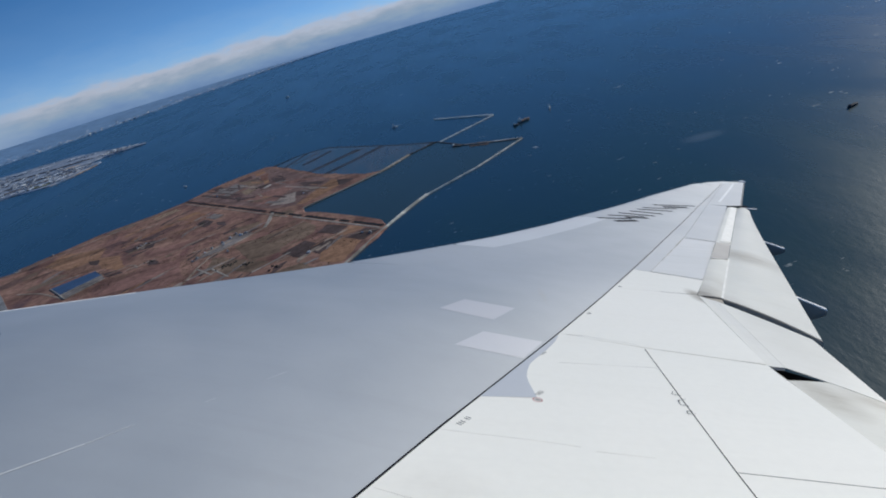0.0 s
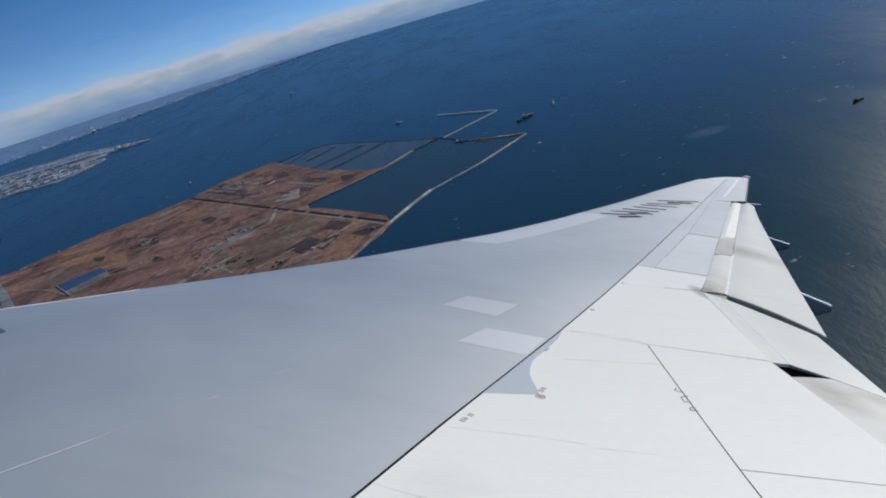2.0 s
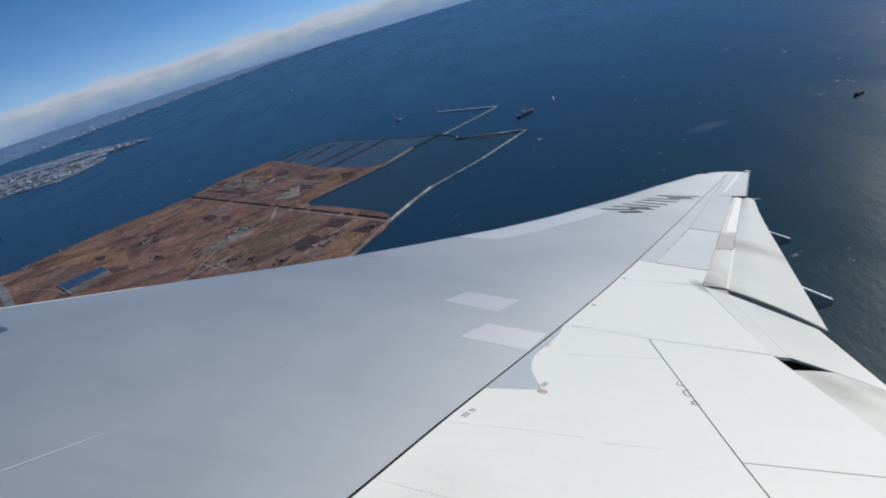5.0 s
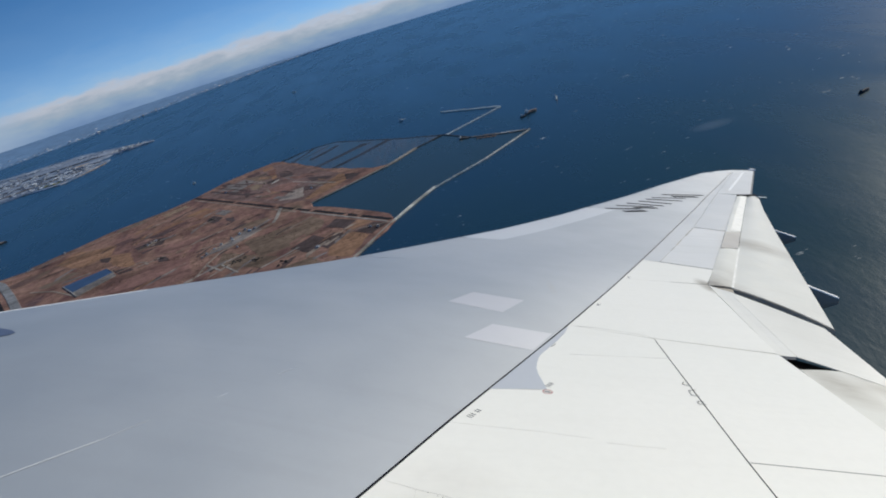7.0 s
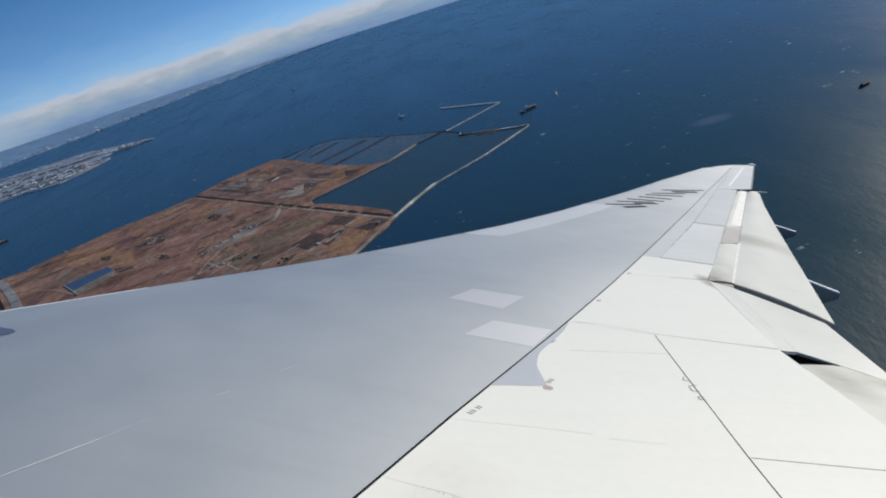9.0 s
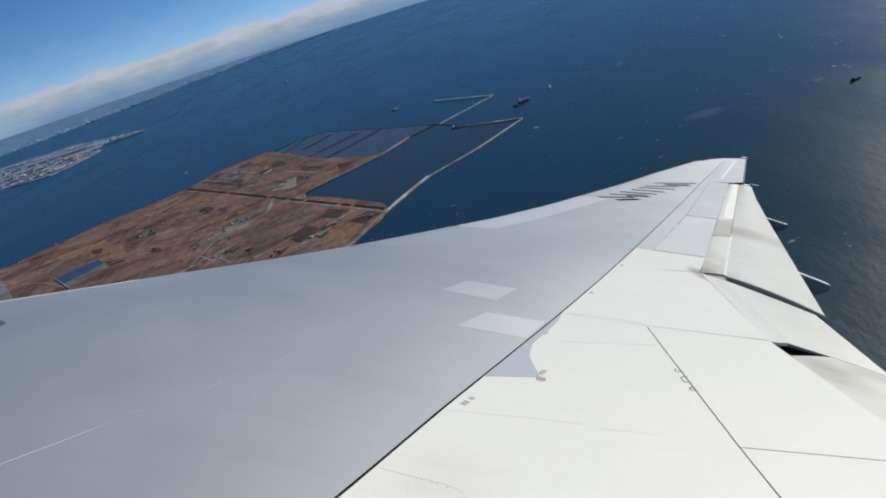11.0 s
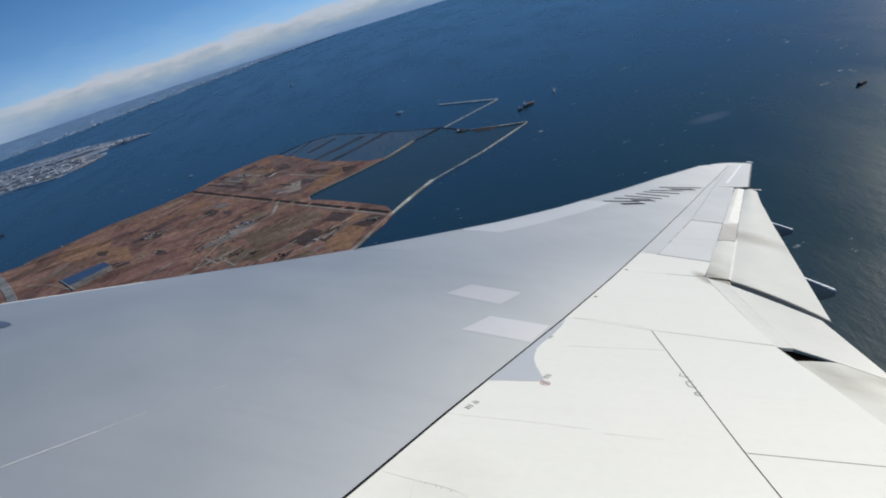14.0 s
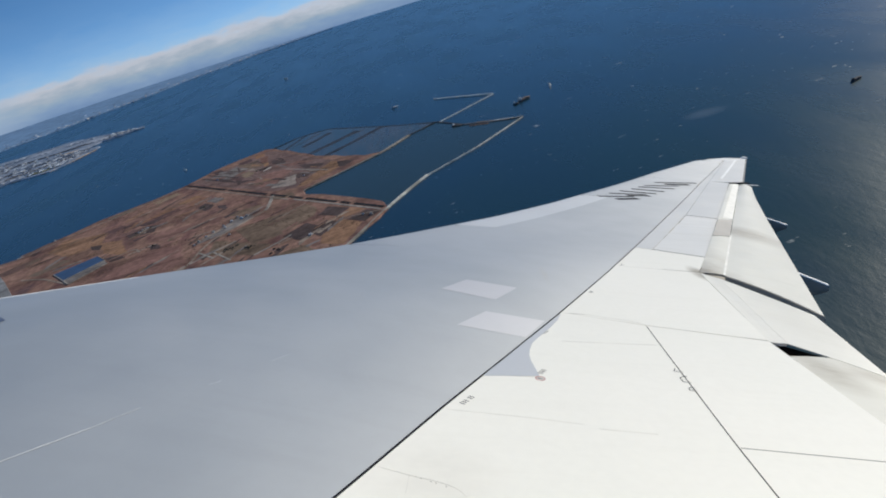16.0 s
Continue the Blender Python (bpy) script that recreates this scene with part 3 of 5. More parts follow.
# fixed panels and spoilers of the inboard part
part("fixed_panel", sheet(after(0.12, 6.40 - T, 14), [(0.12, -1.81), (3.34, -1.94 + G), (6.16, -2.085 + G)], 20, 8), M_WHITE, wing, "", True)
part("spoiler", sheet([(3.785, -1.955 - G), (6.16, -2.085 - G)], [(3.72, -3.23), (5.94, -3.23)], 10, 8), M_WHITE, wing, "white spoiler panel", True)
part("spoiler", sheet([(0.12, -1.81 - G), (3.775, -1.955 - G)], [(0.12, -3.23), (3.71, -3.23)], 10, 8), M_WHITE, wing, "white spoiler panel", True)
part("fixed_panel", sheet(after(6.40 + T, 8.74 - T), [(6.17, -2.088), (8.715, -3.05)], 10, 5), M_WHITE, wing, "", True)
part("fixed_panel", sheet([(6.17, -2.088), (8.715, -3.05)], [(5.955, -3.235), (8.695, -3.615)], 10, 6), M_WHITE, wing, "", True)
part("fixed_panel", sheet(after(8.74 + T, 10.14), [(8.725, -3.62), (9.735, -4.112)], 8, 8), M_WHITE, wing, "", True)


def l2(x):
    return float(np.interp(x, [10.05, 13.92, 20.3, 27.6], [-3.37, -5.33, -8.38, -12.02]))


part("fixed_panel", sheet(after(10.155, 27.02, 24), along(l2, 10.06, 27.5, 24, 0.003), 30, 3), M_OUTER, wing, "", True)
part("spoiler", sheet(along(l2, 10.06, 13.90, 8, -0.005), [(9.76, -4.135), (13.66, -6.0)], 10, 5), M_STRIP, wing, "white outer spoiler panel", True)
part("spoiler", sheet(along(l2, 13.94, 20.6, 8, -0.005), [(13.70, -6.02), (20.28, -9.03), (20.57, -9.17)], 14, 5), M_OUTER, wing, "pale grey outer spoiler panel", True)
part("aileron", sheet(along(l2, 20.61, 27.6, 10, -0.005), [(20.80, -9.74), (28.58, -13.38)], 12, 5), M_OUTER, wing, "pale grey outer aileron", True)
part("aileron_edge", ribbon([(21.5, -9.30), (27.6, -12.46)], 0.075, 0.006, 0.004, 8), M_PALE, wing, "bright white edge strip")
part("structure_below", sheet(along(hl, 0.12, 27.0, 20, 0.0), [(0.12, -3.0), (5.9, -3.1), (8.6, -3.5), (20.2, -8.9), (27.4, -12.4)], 30, 3, dz=-0.032, thick=0.012), M_DARK_LINE, wing)

# flaps
part("flap_shroud", sheet([(8.72, -3.63, -1.176), (20.29, -9.06, 0.245)], [(8.87, -4.04, -1.205), (21.05, -9.72, 0.29)], 14, 4, thick=0.03, camber=0.01), M_SHROUD, wing,
     "cream-white shroud strip with grime", True)
flap = part("outboard_flap", sheet([(8.86, -4.045, -1.212), (21.05, -9.725, 0.284)], [(7.99, -5.02, -1.54), (15.0, -7.69, -0.576), (18.0, -8.86, -0.163), (19.8, -9.60, 0.09), (20.5, -9.90, 0.19), (20.85, -9.98, 0.245), (21.1, -9.90, 0.27)], 60, 8, thick=0.05, camber=0.035), M_FLAP, wing,
            "soiled white outboard flap, lowered", True)


def flap_at(s, v, lift=0.006):
    """A point on the outboard flap's upper surface: s outboard along it, v from its front to its rear edge."""
    f = Vector((8.86, -4.045, -1.212)).lerp(Vector((21.05, -9.725, 0.284)), s)
    r = Vector((7.99, -5.02, -1.54)).lerp(Vector((21.15, -9.96, 0.27)), s)
    p = f.lerp(r, v)
    return (p.x, p.y, p.z + 0.035 * 4 * v * (1 - v) + lift)


part("flap_seam", sheet([flap_at(0.0, -0.02), flap_at(0.25, -0.025)], [flap_at(0.0, 0.014), flap_at(0.25, 0.020)], 8, 2, thick=0.003), M_SEAM, flap, "bright seam line")
part("spoiler_joint", ribbon([(10.05, -3.37), (9.745, -4.125)], 0.04), M_DARK_LINE, wing)
part("spoiler_joint", ribbon([(13.92, -5.33), (13.68, -6.0)], 0.055), M_DARK_LINE, wing)
# Brown strip added over the flap's end face to colour in its shade.
part("end_shade", sheet([flap_at(-0.001, v, -0.006) for v in np.linspace(0, 1, 12)], [(p[0] - 0.02, p[1] - 0.008, p[2] - 0.01) for p in (flap_at(-0.001, v, -0.006) for v in np.linspace(0, 1, 12))], 12, 2, thick=0.09), M_END, flap,
     "end of the flap with its shade put in as brown")
def shroud_at(s, v):
    """A point just above the shroud strip."""
    p = Vector((8.72, -3.63, -1.176)).lerp(Vector((20.29, -9.06, 0.245)), s).lerp(Vector((8.87, -4.04, -1.205)).lerp(Vector((21.05, -9.72, 0.29)), s), v)
    return (p.x, p.y, p.z + 0.04 * v * (1 - v) + 0.004)


part("shroud_cap", sheet([shroud_at(0.40, 0.30), shroud_at(0.99, 0.40)], [shroud_at(0.40, 0.98), shroud_at(0.99, 0.98)], 12, 4, dz=0.004, thick=0.004), M_SEAM, wing, "bright white cap of the shroud", True)
part("grimy_plate", sheet([shroud_at(0.235, 0.03), shroud_at(0.39, 0.05)], [shroud_at(0.235, 0.99), shroud_at(0.39, 0.99)], 6, 5, dz=0.009, thick=0.006), M_GRIME, wing, "grey grimy plate on the shroud")
flaperon = part("flaperon", sheet([(6.005, -3.45, -1.462), (8.52, -3.84, -1.216)], [(5.62, -4.24, -1.635), (7.88, -4.83, -1.52)], 12, 8, thick=0.008, camber=0.007), M_CREAM, wing,
                "white drooped flaperon", True)
part("front_strip", sheet([(5.965, -3.25, -1.448), (8.70, -3.63, -1.176)], [(6.005, -3.447, -1.4615), (8.52, -3.837, -1.2155)], 12, 3, thick=0.03, camber=-0.004), M_CREAM, flaperon)
# Added plate hides the open hole beside the flaperon's corner.
part("gap_cover", sheet([(8.48, -3.60, -1.215), (8.74, -3.64, -1.192)], [(8.46, -3.90, -1.245), (8.90, -4.07, -1.232)], 5, 4, thick=0.01), M_END, wing, "grimy brown plate added over the gap between shroud and flaperon")
part("inboard_flap", sheet([(0.12, -3.24, -1.94), (4.46, -3.24, -1.60), (5.60, -3.26, -1.480)], [(0.12, -4.6, -2.15), (4.46, -4.40, -1.77), (5.60, -4.23, -1.635), (6.05, -4.27, -1.619)], 14, 6, thick=0.05, camber=0.02), M_FLAP, wing,
     "soiled white inboard flap", True)
part("flap_cavity", sheet([(5.2, -3.1, -1.58), (6.6, -3.2, -1.52)], [(5.2, -4.1, -1.80), (6.6, -4.3, -1.75)], 6, 4, thick=0.05), M_CAVITY, wing, "dark cavity between two flaps")


FAIRING = ((0, 0.15, 0.10), (0.08, 0.6, 0.55), (0.2, 0.9, 0.85), (0.4, 1.0, 1.0), (0.6, 0.95, 0.92), (0.8, 0.8, 0.62), (0.94, 0.6, 0.40), (1.0, 0.45, 0.30))


def fairing(x, y0, y1, z0, z1, w, h):
    """A flap-track fairing: a deep pod under the flap with a painted-in lit upper edge and a cut-off tail."""
    bm = bmesh.new()
    rings = []
    for v, s, d in FAIRING:
        y, z = y0 + (y1 - y0) * v, z0 + (z1 - z0) * v
        prof = [(-0.42, 0), (0.42, 0), (0.5, -0.12), (0.5, -0.5), (0.40, -0.8), (0.2, -0.96), (0, -1), (-0.2, -0.96), (-0.40, -0.8), (-0.5, -0.5), (-0.5, -0.12)]
        rings.append([bm.verts.new((x + w * s * a, y, z + h * d * b)) for a, b in prof])
    n = len(rings[0])
    for a, b in zip(rings, rings[1:]):
        for i in range(n):
            bm.faces.new((a[i], a[(i + 1) % n], b[(i + 1) % n], b[i]))
    bm.faces.new(rings[0])
    bm.faces.new(rings[-1][::-1])
    pod = part("flap_track_fairing", bm, M_UNDER, wing, "deep flap-track fairing with its side shade put into the paint", True)
    edge = [[(x + w * s * side, y0 + (y1 - y0) * v, z0 + (z1 - z0) * v + 0.012 + (0.022 if side > 0 else 0.0)) for v, s, d in FAIRING] for side in (-0.46, 0.46)]
    # White strip paints in the sunlight on the fairing's upper edge.
    part("upper_edge", sheet(edge[0], edge[1], 16, 2, thick=0.02), M_PALE, pod, "upper edge painted white for the sunlight on it")


fairing(15.4, -7.70, -8.42, -0.556, -0.735, 0.12, 0.30)
fairing(10.38, -5.82, -6.52, -1.255, -1.475, 0.12, 0.32)
bm = bmesh.new()
bmesh.ops.create_icosphere(bm, subdivisions=2, radius=1.0, matrix=Matrix.Translation((28.56, -13.28, wing_z(28.56) + 0.02)) @ Matrix.Rotation(radians(-70), 4, "Z") @ Matrix.Diagonal((0.22, 0.08, 0.06, 1)))
part("tip_light", bm, M_PALE, wing, "small white lamp lens at the tip", True)
bm = bmesh.new()
bmesh.ops.create_cone(bm, segments=8, radius1=0.012, radius2=0.006, depth=0.50,
                      matrix=Matrix.Translation((20.75, -10.0, 0.27)) @ Matrix.Rotation(radians(90), 4, "X"))
part("trailing_edge_strip", ribbon([(20.86, -9.77), (28.58, -13.38)], 0.05, 0.004, 0.05), M_DARK_LINE, wing)
part("static_wick", bm, M_STEEL, wing, "thin static discharge wick")
part("flap_outer_gap", ribbon([(20.57, -9.2), (20.98, -10.0)], 0.13, 0.004, 0.03, 4), M_SEAL, wing)

# paint marks
part("grey_lobe", decal([(4.63, -0.345), (4.70, -0.80), (4.82, -0.79), (5.00, -0.77), (5.13, -0.77), (5.26, -0.79), (5.42, -0.83), (5.55, -0.89), (5.72, -0.98), (5.90, -1.07),
                         (6.12, -1.17), (6.36, -1.25), (6.33, -1.225), (6.10, -1.108), (5.40, -0.745), (4.90, -0.49)]), M_LOBE, wing, "grey paint lobe behind the spar line")
part("pale_patch", sheet([(6.98, 0.03), (7.45, -0.27)], [(6.70, -0.58), (7.24, -0.87)], 16, 16, dz=0.0012, thick=0.0004), M_GREY_LIGHT, wing, "paler rectangular patch")
part("pale_patch", sheet([(5.78, -0.15), (6.26, -0.45)], [(5.56, -0.79), (6.08, -1.04)], 16, 16, dz=0.0012, thick=0.0004), M_GREY_LIGHT, wing, "paler rectangular patch")
part("scratch", ribbon([(2.6, 2.56), (2.99, 2.32), (3.46, 2.03)], 0.006, 0.003, n=24), M_SCRATCH, wing, "thin white scratch")
part("scratch", ribbon([(3.46, 2.03), (3.74, 1.88)], 0.0028, 0.0022, 0.0008, n=12), M_SCRATCH, wing)
part("scratch", ribbon([(4.136, 1.594), (4.211, 1.542)], 0.0014, 0.0022, 0.0008, n=4), M_SCRATCH, wing)
part("scratch", ribbon([(4.615, 1.30), (4.78, 1.20)], 0.0014, 0.0022, 0.0008, n=6), M_SCRATCH, wing)
part("dark_spot", decal([(5.17, 4.05), (5.12, 3.78), (5.07, 3.71), (5.00, 3.72), (4.89, 3.82), (4.80, 4.1)], 0.004), M_OVAL, wing, "dark blue-grey oval mark")
def joint(pts, width, n=10, m=M_LINE):
    part("panel_joint", ribbon(pts, width, n=n), m, wing)


joint([(6.40, -1.24), (6.385, -1.53), (6.26, -2.0), (6.17, -2.085)], 0.008)
joint([(6.39, -1.34), (6.383, -1.50)], 0.009, 4, M_JOINT)
joint([(6.17, -2.085), (5.96, -3.22)], 0.006)
joint([(5.99, -3.0), (5.96, -3.22)], 0.008, 4, M_JOINT)
joint([(5.53, -1.12), (5.59, -1.86), (5.60, -2.03)], 0.005)
joint([(4.03, -0.06), (4.013, -0.27), (3.99, -0.65), (3.947, -0.997)], 0.0034, 12)
joint([(3.90, -1.09), (3.88, -1.47)], 0.003)
joint([(3.275, 0.306), (3.207, 0.117), (3.167, -0.039), (3.11, -0.158), (3.05, -0.19)], 0.004, 14)
joint([(3.206, 0.12), (3.04, 0.127)], 0.003, 4)
joint([(8.74, -2.5), (8.72, -3.1)], 0.010)
joint([(8.72, -3.1), (8.70, -3.6)], 0.022, 6, M_JOINT)
joint([(4.655, -0.49), (4.685, -0.76)], 0.004, 6, M_JOINT)
# soiled joints round the outer spoiler
joint([(13.92, -5.33), (13.68, -6.01)], 0.060, 6, M_DIRT)
joint([(10.06, -3.38), (9.90, -3.74)], 0.020, 6, M_DIRT)
joint([(9.90, -3.74), (9.745, -4.12)], 0.034, 6, M_DIRT)
for x0, x1, w in ((10.10, 10.9, 0.010), (11.05, 11.5, 0.016), (11.62, 12.3, 0.028), (12.42, 12.62, 0.016), (12.7, 13.5, 0.030), (13.6, 13.85, 0.018)):
    joint([(x0, l2(x0)), (x1, l2(x1))], w, 8, M_SOIL)
for k in (0, 1, 3, 4, 6):
    part("panel_screw", ribbon([(3.20 - 0.012 * k, 0.085 - 0.028 * k), (3.195 - 0.012 * k, 0.079 - 0.028 * k)], 0.005, n=3), M_JOINT, wing)
# the stepped hinge covers on the seal line
for pts in ([(5.058, -1.994), (4.996, -1.964), (4.98, -2.034)], [(4.905, -2.041), (4.874, -1.971), (4.787, -1.964), (4.778, -2.025)], [(4.681, -2.02), (4.68, -1.972), (4.63, -1.958), (4.627, -2.018)]):
    part("hinge_outline", ribbon(pts, 0.0065, 0.003, n=16), M_INK_GREY, wing, "small stepped grey outline")
for x, y, n in ((4.119, -0.202, 6), (5.70, -0.99, 4), (7.25, -1.77, 3), (8.78, -2.54, 3), (4.745, -0.83, 4)):
    for k in range(n):
        if n == 6 and k == 3:
            continue
        part("stencil_bar", ribbon([(x + 0.023 * k, y - 0.014 * k), (x + 0.023 * k + 0.022, y - 0.014 * k + 0.036)], 0.009, n=3), M_INK_GREY, wing)
ring = [(4.655 + 0.036 * math.cos(a), -0.80 + 0.036 * math.sin(a)) for a in np.linspace(0, 2 * math.pi, 17)]
part("round_stencil", ribbon(ring, 0.009, n=17), M_RED, wing, "small red ring stencil")
part("stencil_bar", ribbon([(4.65, -0.82), (4.66, -0.78)], 0.02), M_INK_GREY, wing)
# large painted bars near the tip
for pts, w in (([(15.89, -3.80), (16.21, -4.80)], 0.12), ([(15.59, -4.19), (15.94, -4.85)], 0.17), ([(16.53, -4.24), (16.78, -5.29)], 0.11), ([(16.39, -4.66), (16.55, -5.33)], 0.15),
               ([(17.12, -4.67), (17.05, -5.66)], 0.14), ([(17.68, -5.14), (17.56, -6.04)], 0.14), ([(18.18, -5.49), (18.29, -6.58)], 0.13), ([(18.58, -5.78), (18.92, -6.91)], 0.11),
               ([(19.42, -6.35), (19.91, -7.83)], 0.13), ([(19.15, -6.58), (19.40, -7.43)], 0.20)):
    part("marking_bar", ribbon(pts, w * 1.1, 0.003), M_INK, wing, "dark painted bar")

# ---- sea ----
bm = bmesh.new()
mid = bm.verts.new((0, 0, 0))
last = None
for r in (60, 150, 300, 600, 1000, 1600, 2400, 3400, 4300, FAR):
    now = [bm.verts.new((r * math.cos(a), r * math.sin(a), 0)) for a in np.linspace(0, 2 * math.pi, 96, endpoint=False)]
    for i in range(96):
        j = (i + 1) % 96
        bm.faces.new((now[i], now[j], mid) if last is None else (last[i], now[i], now[j], last[j]))
    last = now
sea = tagged(mesh_object("water", bm, M_SEA), "dark blue open sea with small whitecaps", "sea", kind="structure")


# ---- land ----
def slab(pts, top, base=-1.5, spread=3.0):
    """Flat ground with a sloping bank down into the water."""
    bm = bmesh.new()
    c = Vector((sum(p[0] for p in pts) / len(pts), sum(p[1] for p in pts) / len(pts)))
    up = [bm.verts.new((x, y, top)) for x, y in pts]
    lo = []
    for x, y in pts:
        d = (Vector((x, y)) - c).normalized() * spread
        lo.append(bm.verts.new((x + d.x, y + d.y, base)))
    face = bm.faces.new(up)
    for i in range(len(pts)):
        j = (i + 1) % len(pts)
        bm.faces.new((up[i], up[j], lo[j], lo[i]))
    bm.normal_update()
    bmesh.ops.triangulate(bm, faces=[face])
    return bm


def wobble(pts, step, amount, seed):
    """The same outline with more points, shifted a little, as a natural shore."""
    rnd = random.Random(seed)
    out = []
    for a, b in zip(pts, pts[1:] + pts[:1]):
        a, b = Vector(a), Vector(b)
        n = max(1, int((b - a).length / step))
        for k in range(n):
            p = a.lerp(b, k / n)
            out.append((p.x + (rnd.uniform(-amount, amount) if k else 0), p.y + (rnd.uniform(-amount, amount) if k else 0)))
    return out


def path_mesh(pts, width, height, base, foot=0.0, step=18.0):
    """A band of road or bank along a line, with sloping sides."""
    length = sum((Vector(b) - Vector(a)).length for a, b in zip(pts, pts[1:]))
    p = resample(pts, max(3, int(length / step)))
    d = np.gradient(p, axis=0)
    d /= np.linalg.norm(d, axis=1)[:, None]
    s = np.stack([-d[:, 1], d[:, 0]], 1)
    bm = bmesh.new()
    rows = []
    for q, n in zip(p, s):
        rows.append([bm.verts.new((*(q + n * k), z)) for k, z in ((width / 2 + foot, base), (width / 2, height), (-width / 2, height), (-width / 2 - foot, base))])
    for a, b in zip(rows, rows[1:]):
        for i in range(3):
            bm.faces.new((a[i], a[i + 1], b[i + 1], b[i]))
    bm.faces.new(rows[0])
    bm.faces.new(rows[-1][::-1])
    return bm


TOP = 2.0
CW, CE = (-415, 1168), (-40, 708)      # the ends of the tree-lined channel across the island
SHORE = [(-769, 985), (-715, 1001), (-688, 1005), (-657, 1008), (-636, 1041), (-595, 1064), (-556, 1097), (-508, 1114), (-459, 1131), (-413, 1160), (-368, 1214), (-314, 1245), (-268, 1264), (-255, 1253)]
ISLAND = SHORE + [ (-243, 1240), (-150, 1080), (-63, 981), (-34, 971),
          (-92, 934), (-132, 910), (-161, 893), (-156, 868), (-103, 811), (-45, 735), CE, (-87, 635), (-118, 591), (-157, 545), (-284, 520), (-422, 560), (-584, 680), (-600, 760), (-690, 860)]
ground = tagged(mesh_object("ground", slab(wobble(ISLAND, 26, 3.0, 3), TOP), M_LAND), "brown reed-covered reclaimed island with tracks and fields", "land", kind="structure")
pond = tagged(mesh_object("water", slab([(-243, 1244), (-198, 1288), (-136, 1282), (1, 1124), (60, 1062), (16, 1025), (-34, 971), (-63, 981), (-150, 1080)], 0.5), M_POND),
              "grey-blue shallow settling ponds", "pond", kind="structure")
lagoon = tagged(mesh_object("water", slab([(-161, 893), (-132, 910), (-92, 934), (-34, 971), (16, 1025), (69, 1056), (100, 1001), (190, 922), (98, 838), (16, 781), (-38, 710), (-50, 732), (-103, 811), (-156, 873)], 0.45), M_LAGOON),
                "dark green enclosed lagoon", "lagoon", kind="structure")


def bank(name, pts, width, height, mat, label, base=-0.5, foot=0.5):
    return tagged(mesh_object(name, path_mesh(pts, width * 0.40, height * 0.6 if mat in (M_MUD, M_WET) else height * 0.45, base, foot), mat), label, "sea wall", kind="structure")


bank("sea_wall", [(190, 922), (98, 838), (16, 781), (-40, 708)], 3.8, 3.4, M_DIKE, "pale concrete sea wall round the lagoon")
bank("sea_wall", [(20, 786), (-14, 745), (-40, 708)], 5.5, 4.2, M_DIKE, "pale concrete sea wall, broad stretch")
bank("sea_wall", [(-40, 708), (-87, 635), (-118, 591), (-157, 545)], 6, 4.6, M_TRACK, "pale gravel sea wall along the island's shore")
bank("sea_wall", [(190, 922), (171, 932), (144, 953), (107, 982)], 6, 3.4, M_GREYSOIL, "brown stone bank closing the lagoon")
bank("sea_wall", [(107, 982), (69, 1058)], 5, 2.2, M_MUD, "low dark stone bank closing the lagoon")
bank("sea_wall", [(158, 944), (126, 972)], 2.5, 3.2, M_FIELD_PALE, "brown spoil heaped along the bank")
bank("sea_wall", [(140, 945), (112, 965)], 4, 2.6, M_OCHRE, "ochre spoil heaped inside the bank")
bank("sea_wall", [(190, 922), (150, 950)], 4, 4.2, M_DIKE, "pale concrete cap on the bank")
bank("sea_wall", [(69, 1058), (1, 1124), (-136, 1284), (-198, 1291), (-255, 1253)], 5, 1.5, M_WET, "dark earth bank round the ponds")
bank("sea_wall", [(16, 1025), (-34, 971), (-92, 934), (-132, 910), (-161, 893)], 16, 3.7, M_TRACK, "brown earth bank between pond and lagoon")
bank("sea_wall", [(16, 1025), (69, 1058)], 8, 2.2, M_MUD, "low dark earth bank")
bank("breakwater", [(89, 1252), (190, 1138)], 5, 4.3, M_ARM, "pale concrete breakwater arm in open water")
bank("breakwater", [(190, 1138), (73, 1051)], 2.6, 3.0, M_ARM, "thin concrete breakwater arm in open water")
bank("sea_wall", SHORE, 4, 2.6, M_WET, "dark stone shore of the island")
bank("sea_wall", [(-662, 1009), (-648, 1015), (-637, 1037)], 7, 4.6, M_DIKE, "pale sandy stretch of shore")
for a, b, w in (((-183, 1187), (-131, 1243), 11), ((-170, 1111), (-74, 1183), 15), ((-136, 1061), (-28, 1152), 12), ((-226, 1208), (-184, 1285), 5)):
    bm = path_mesh([a, tuple(Vector(a).lerp(Vector(b), 0.5) + Vector((2, -2))), b], w, 0.75, 0.2, 2.5, 9)
    tagged(mesh_object("water", bm, M_DEEP), "dark channel between the settling ponds", "channel", kind="structure")
for a, b, w in (((-158, 1118), (-62, 1178), 3), ((-240, 1150), (-67, 972), 6), ((-205, 1215), (-150, 1268), 3)):
    bank("pond_bank", [a, b], w, 1.3, M_WET, "low dark bank across the settling ponds", 0.0, 1.5)


def road(pts, width, mat, label, z=TOP + 0.25):
    return tagged(mesh_object("road", path_mesh(pts, width * 0.6, z, TOP - 0.3, 0.3, 12), mat), label, "road", kind="structure")


ax = (Vector(CE) - Vector(CW)).normalized()
nx2 = Vector((-ax.y, ax.x))


def beside(d, s0=0.0, s1=1.0, n=12):
    return [tuple(Vector(CW).lerp(Vector(CE), s0 + (s1 - s0) * k / n) + nx2 * d) for k in range(n + 1)]


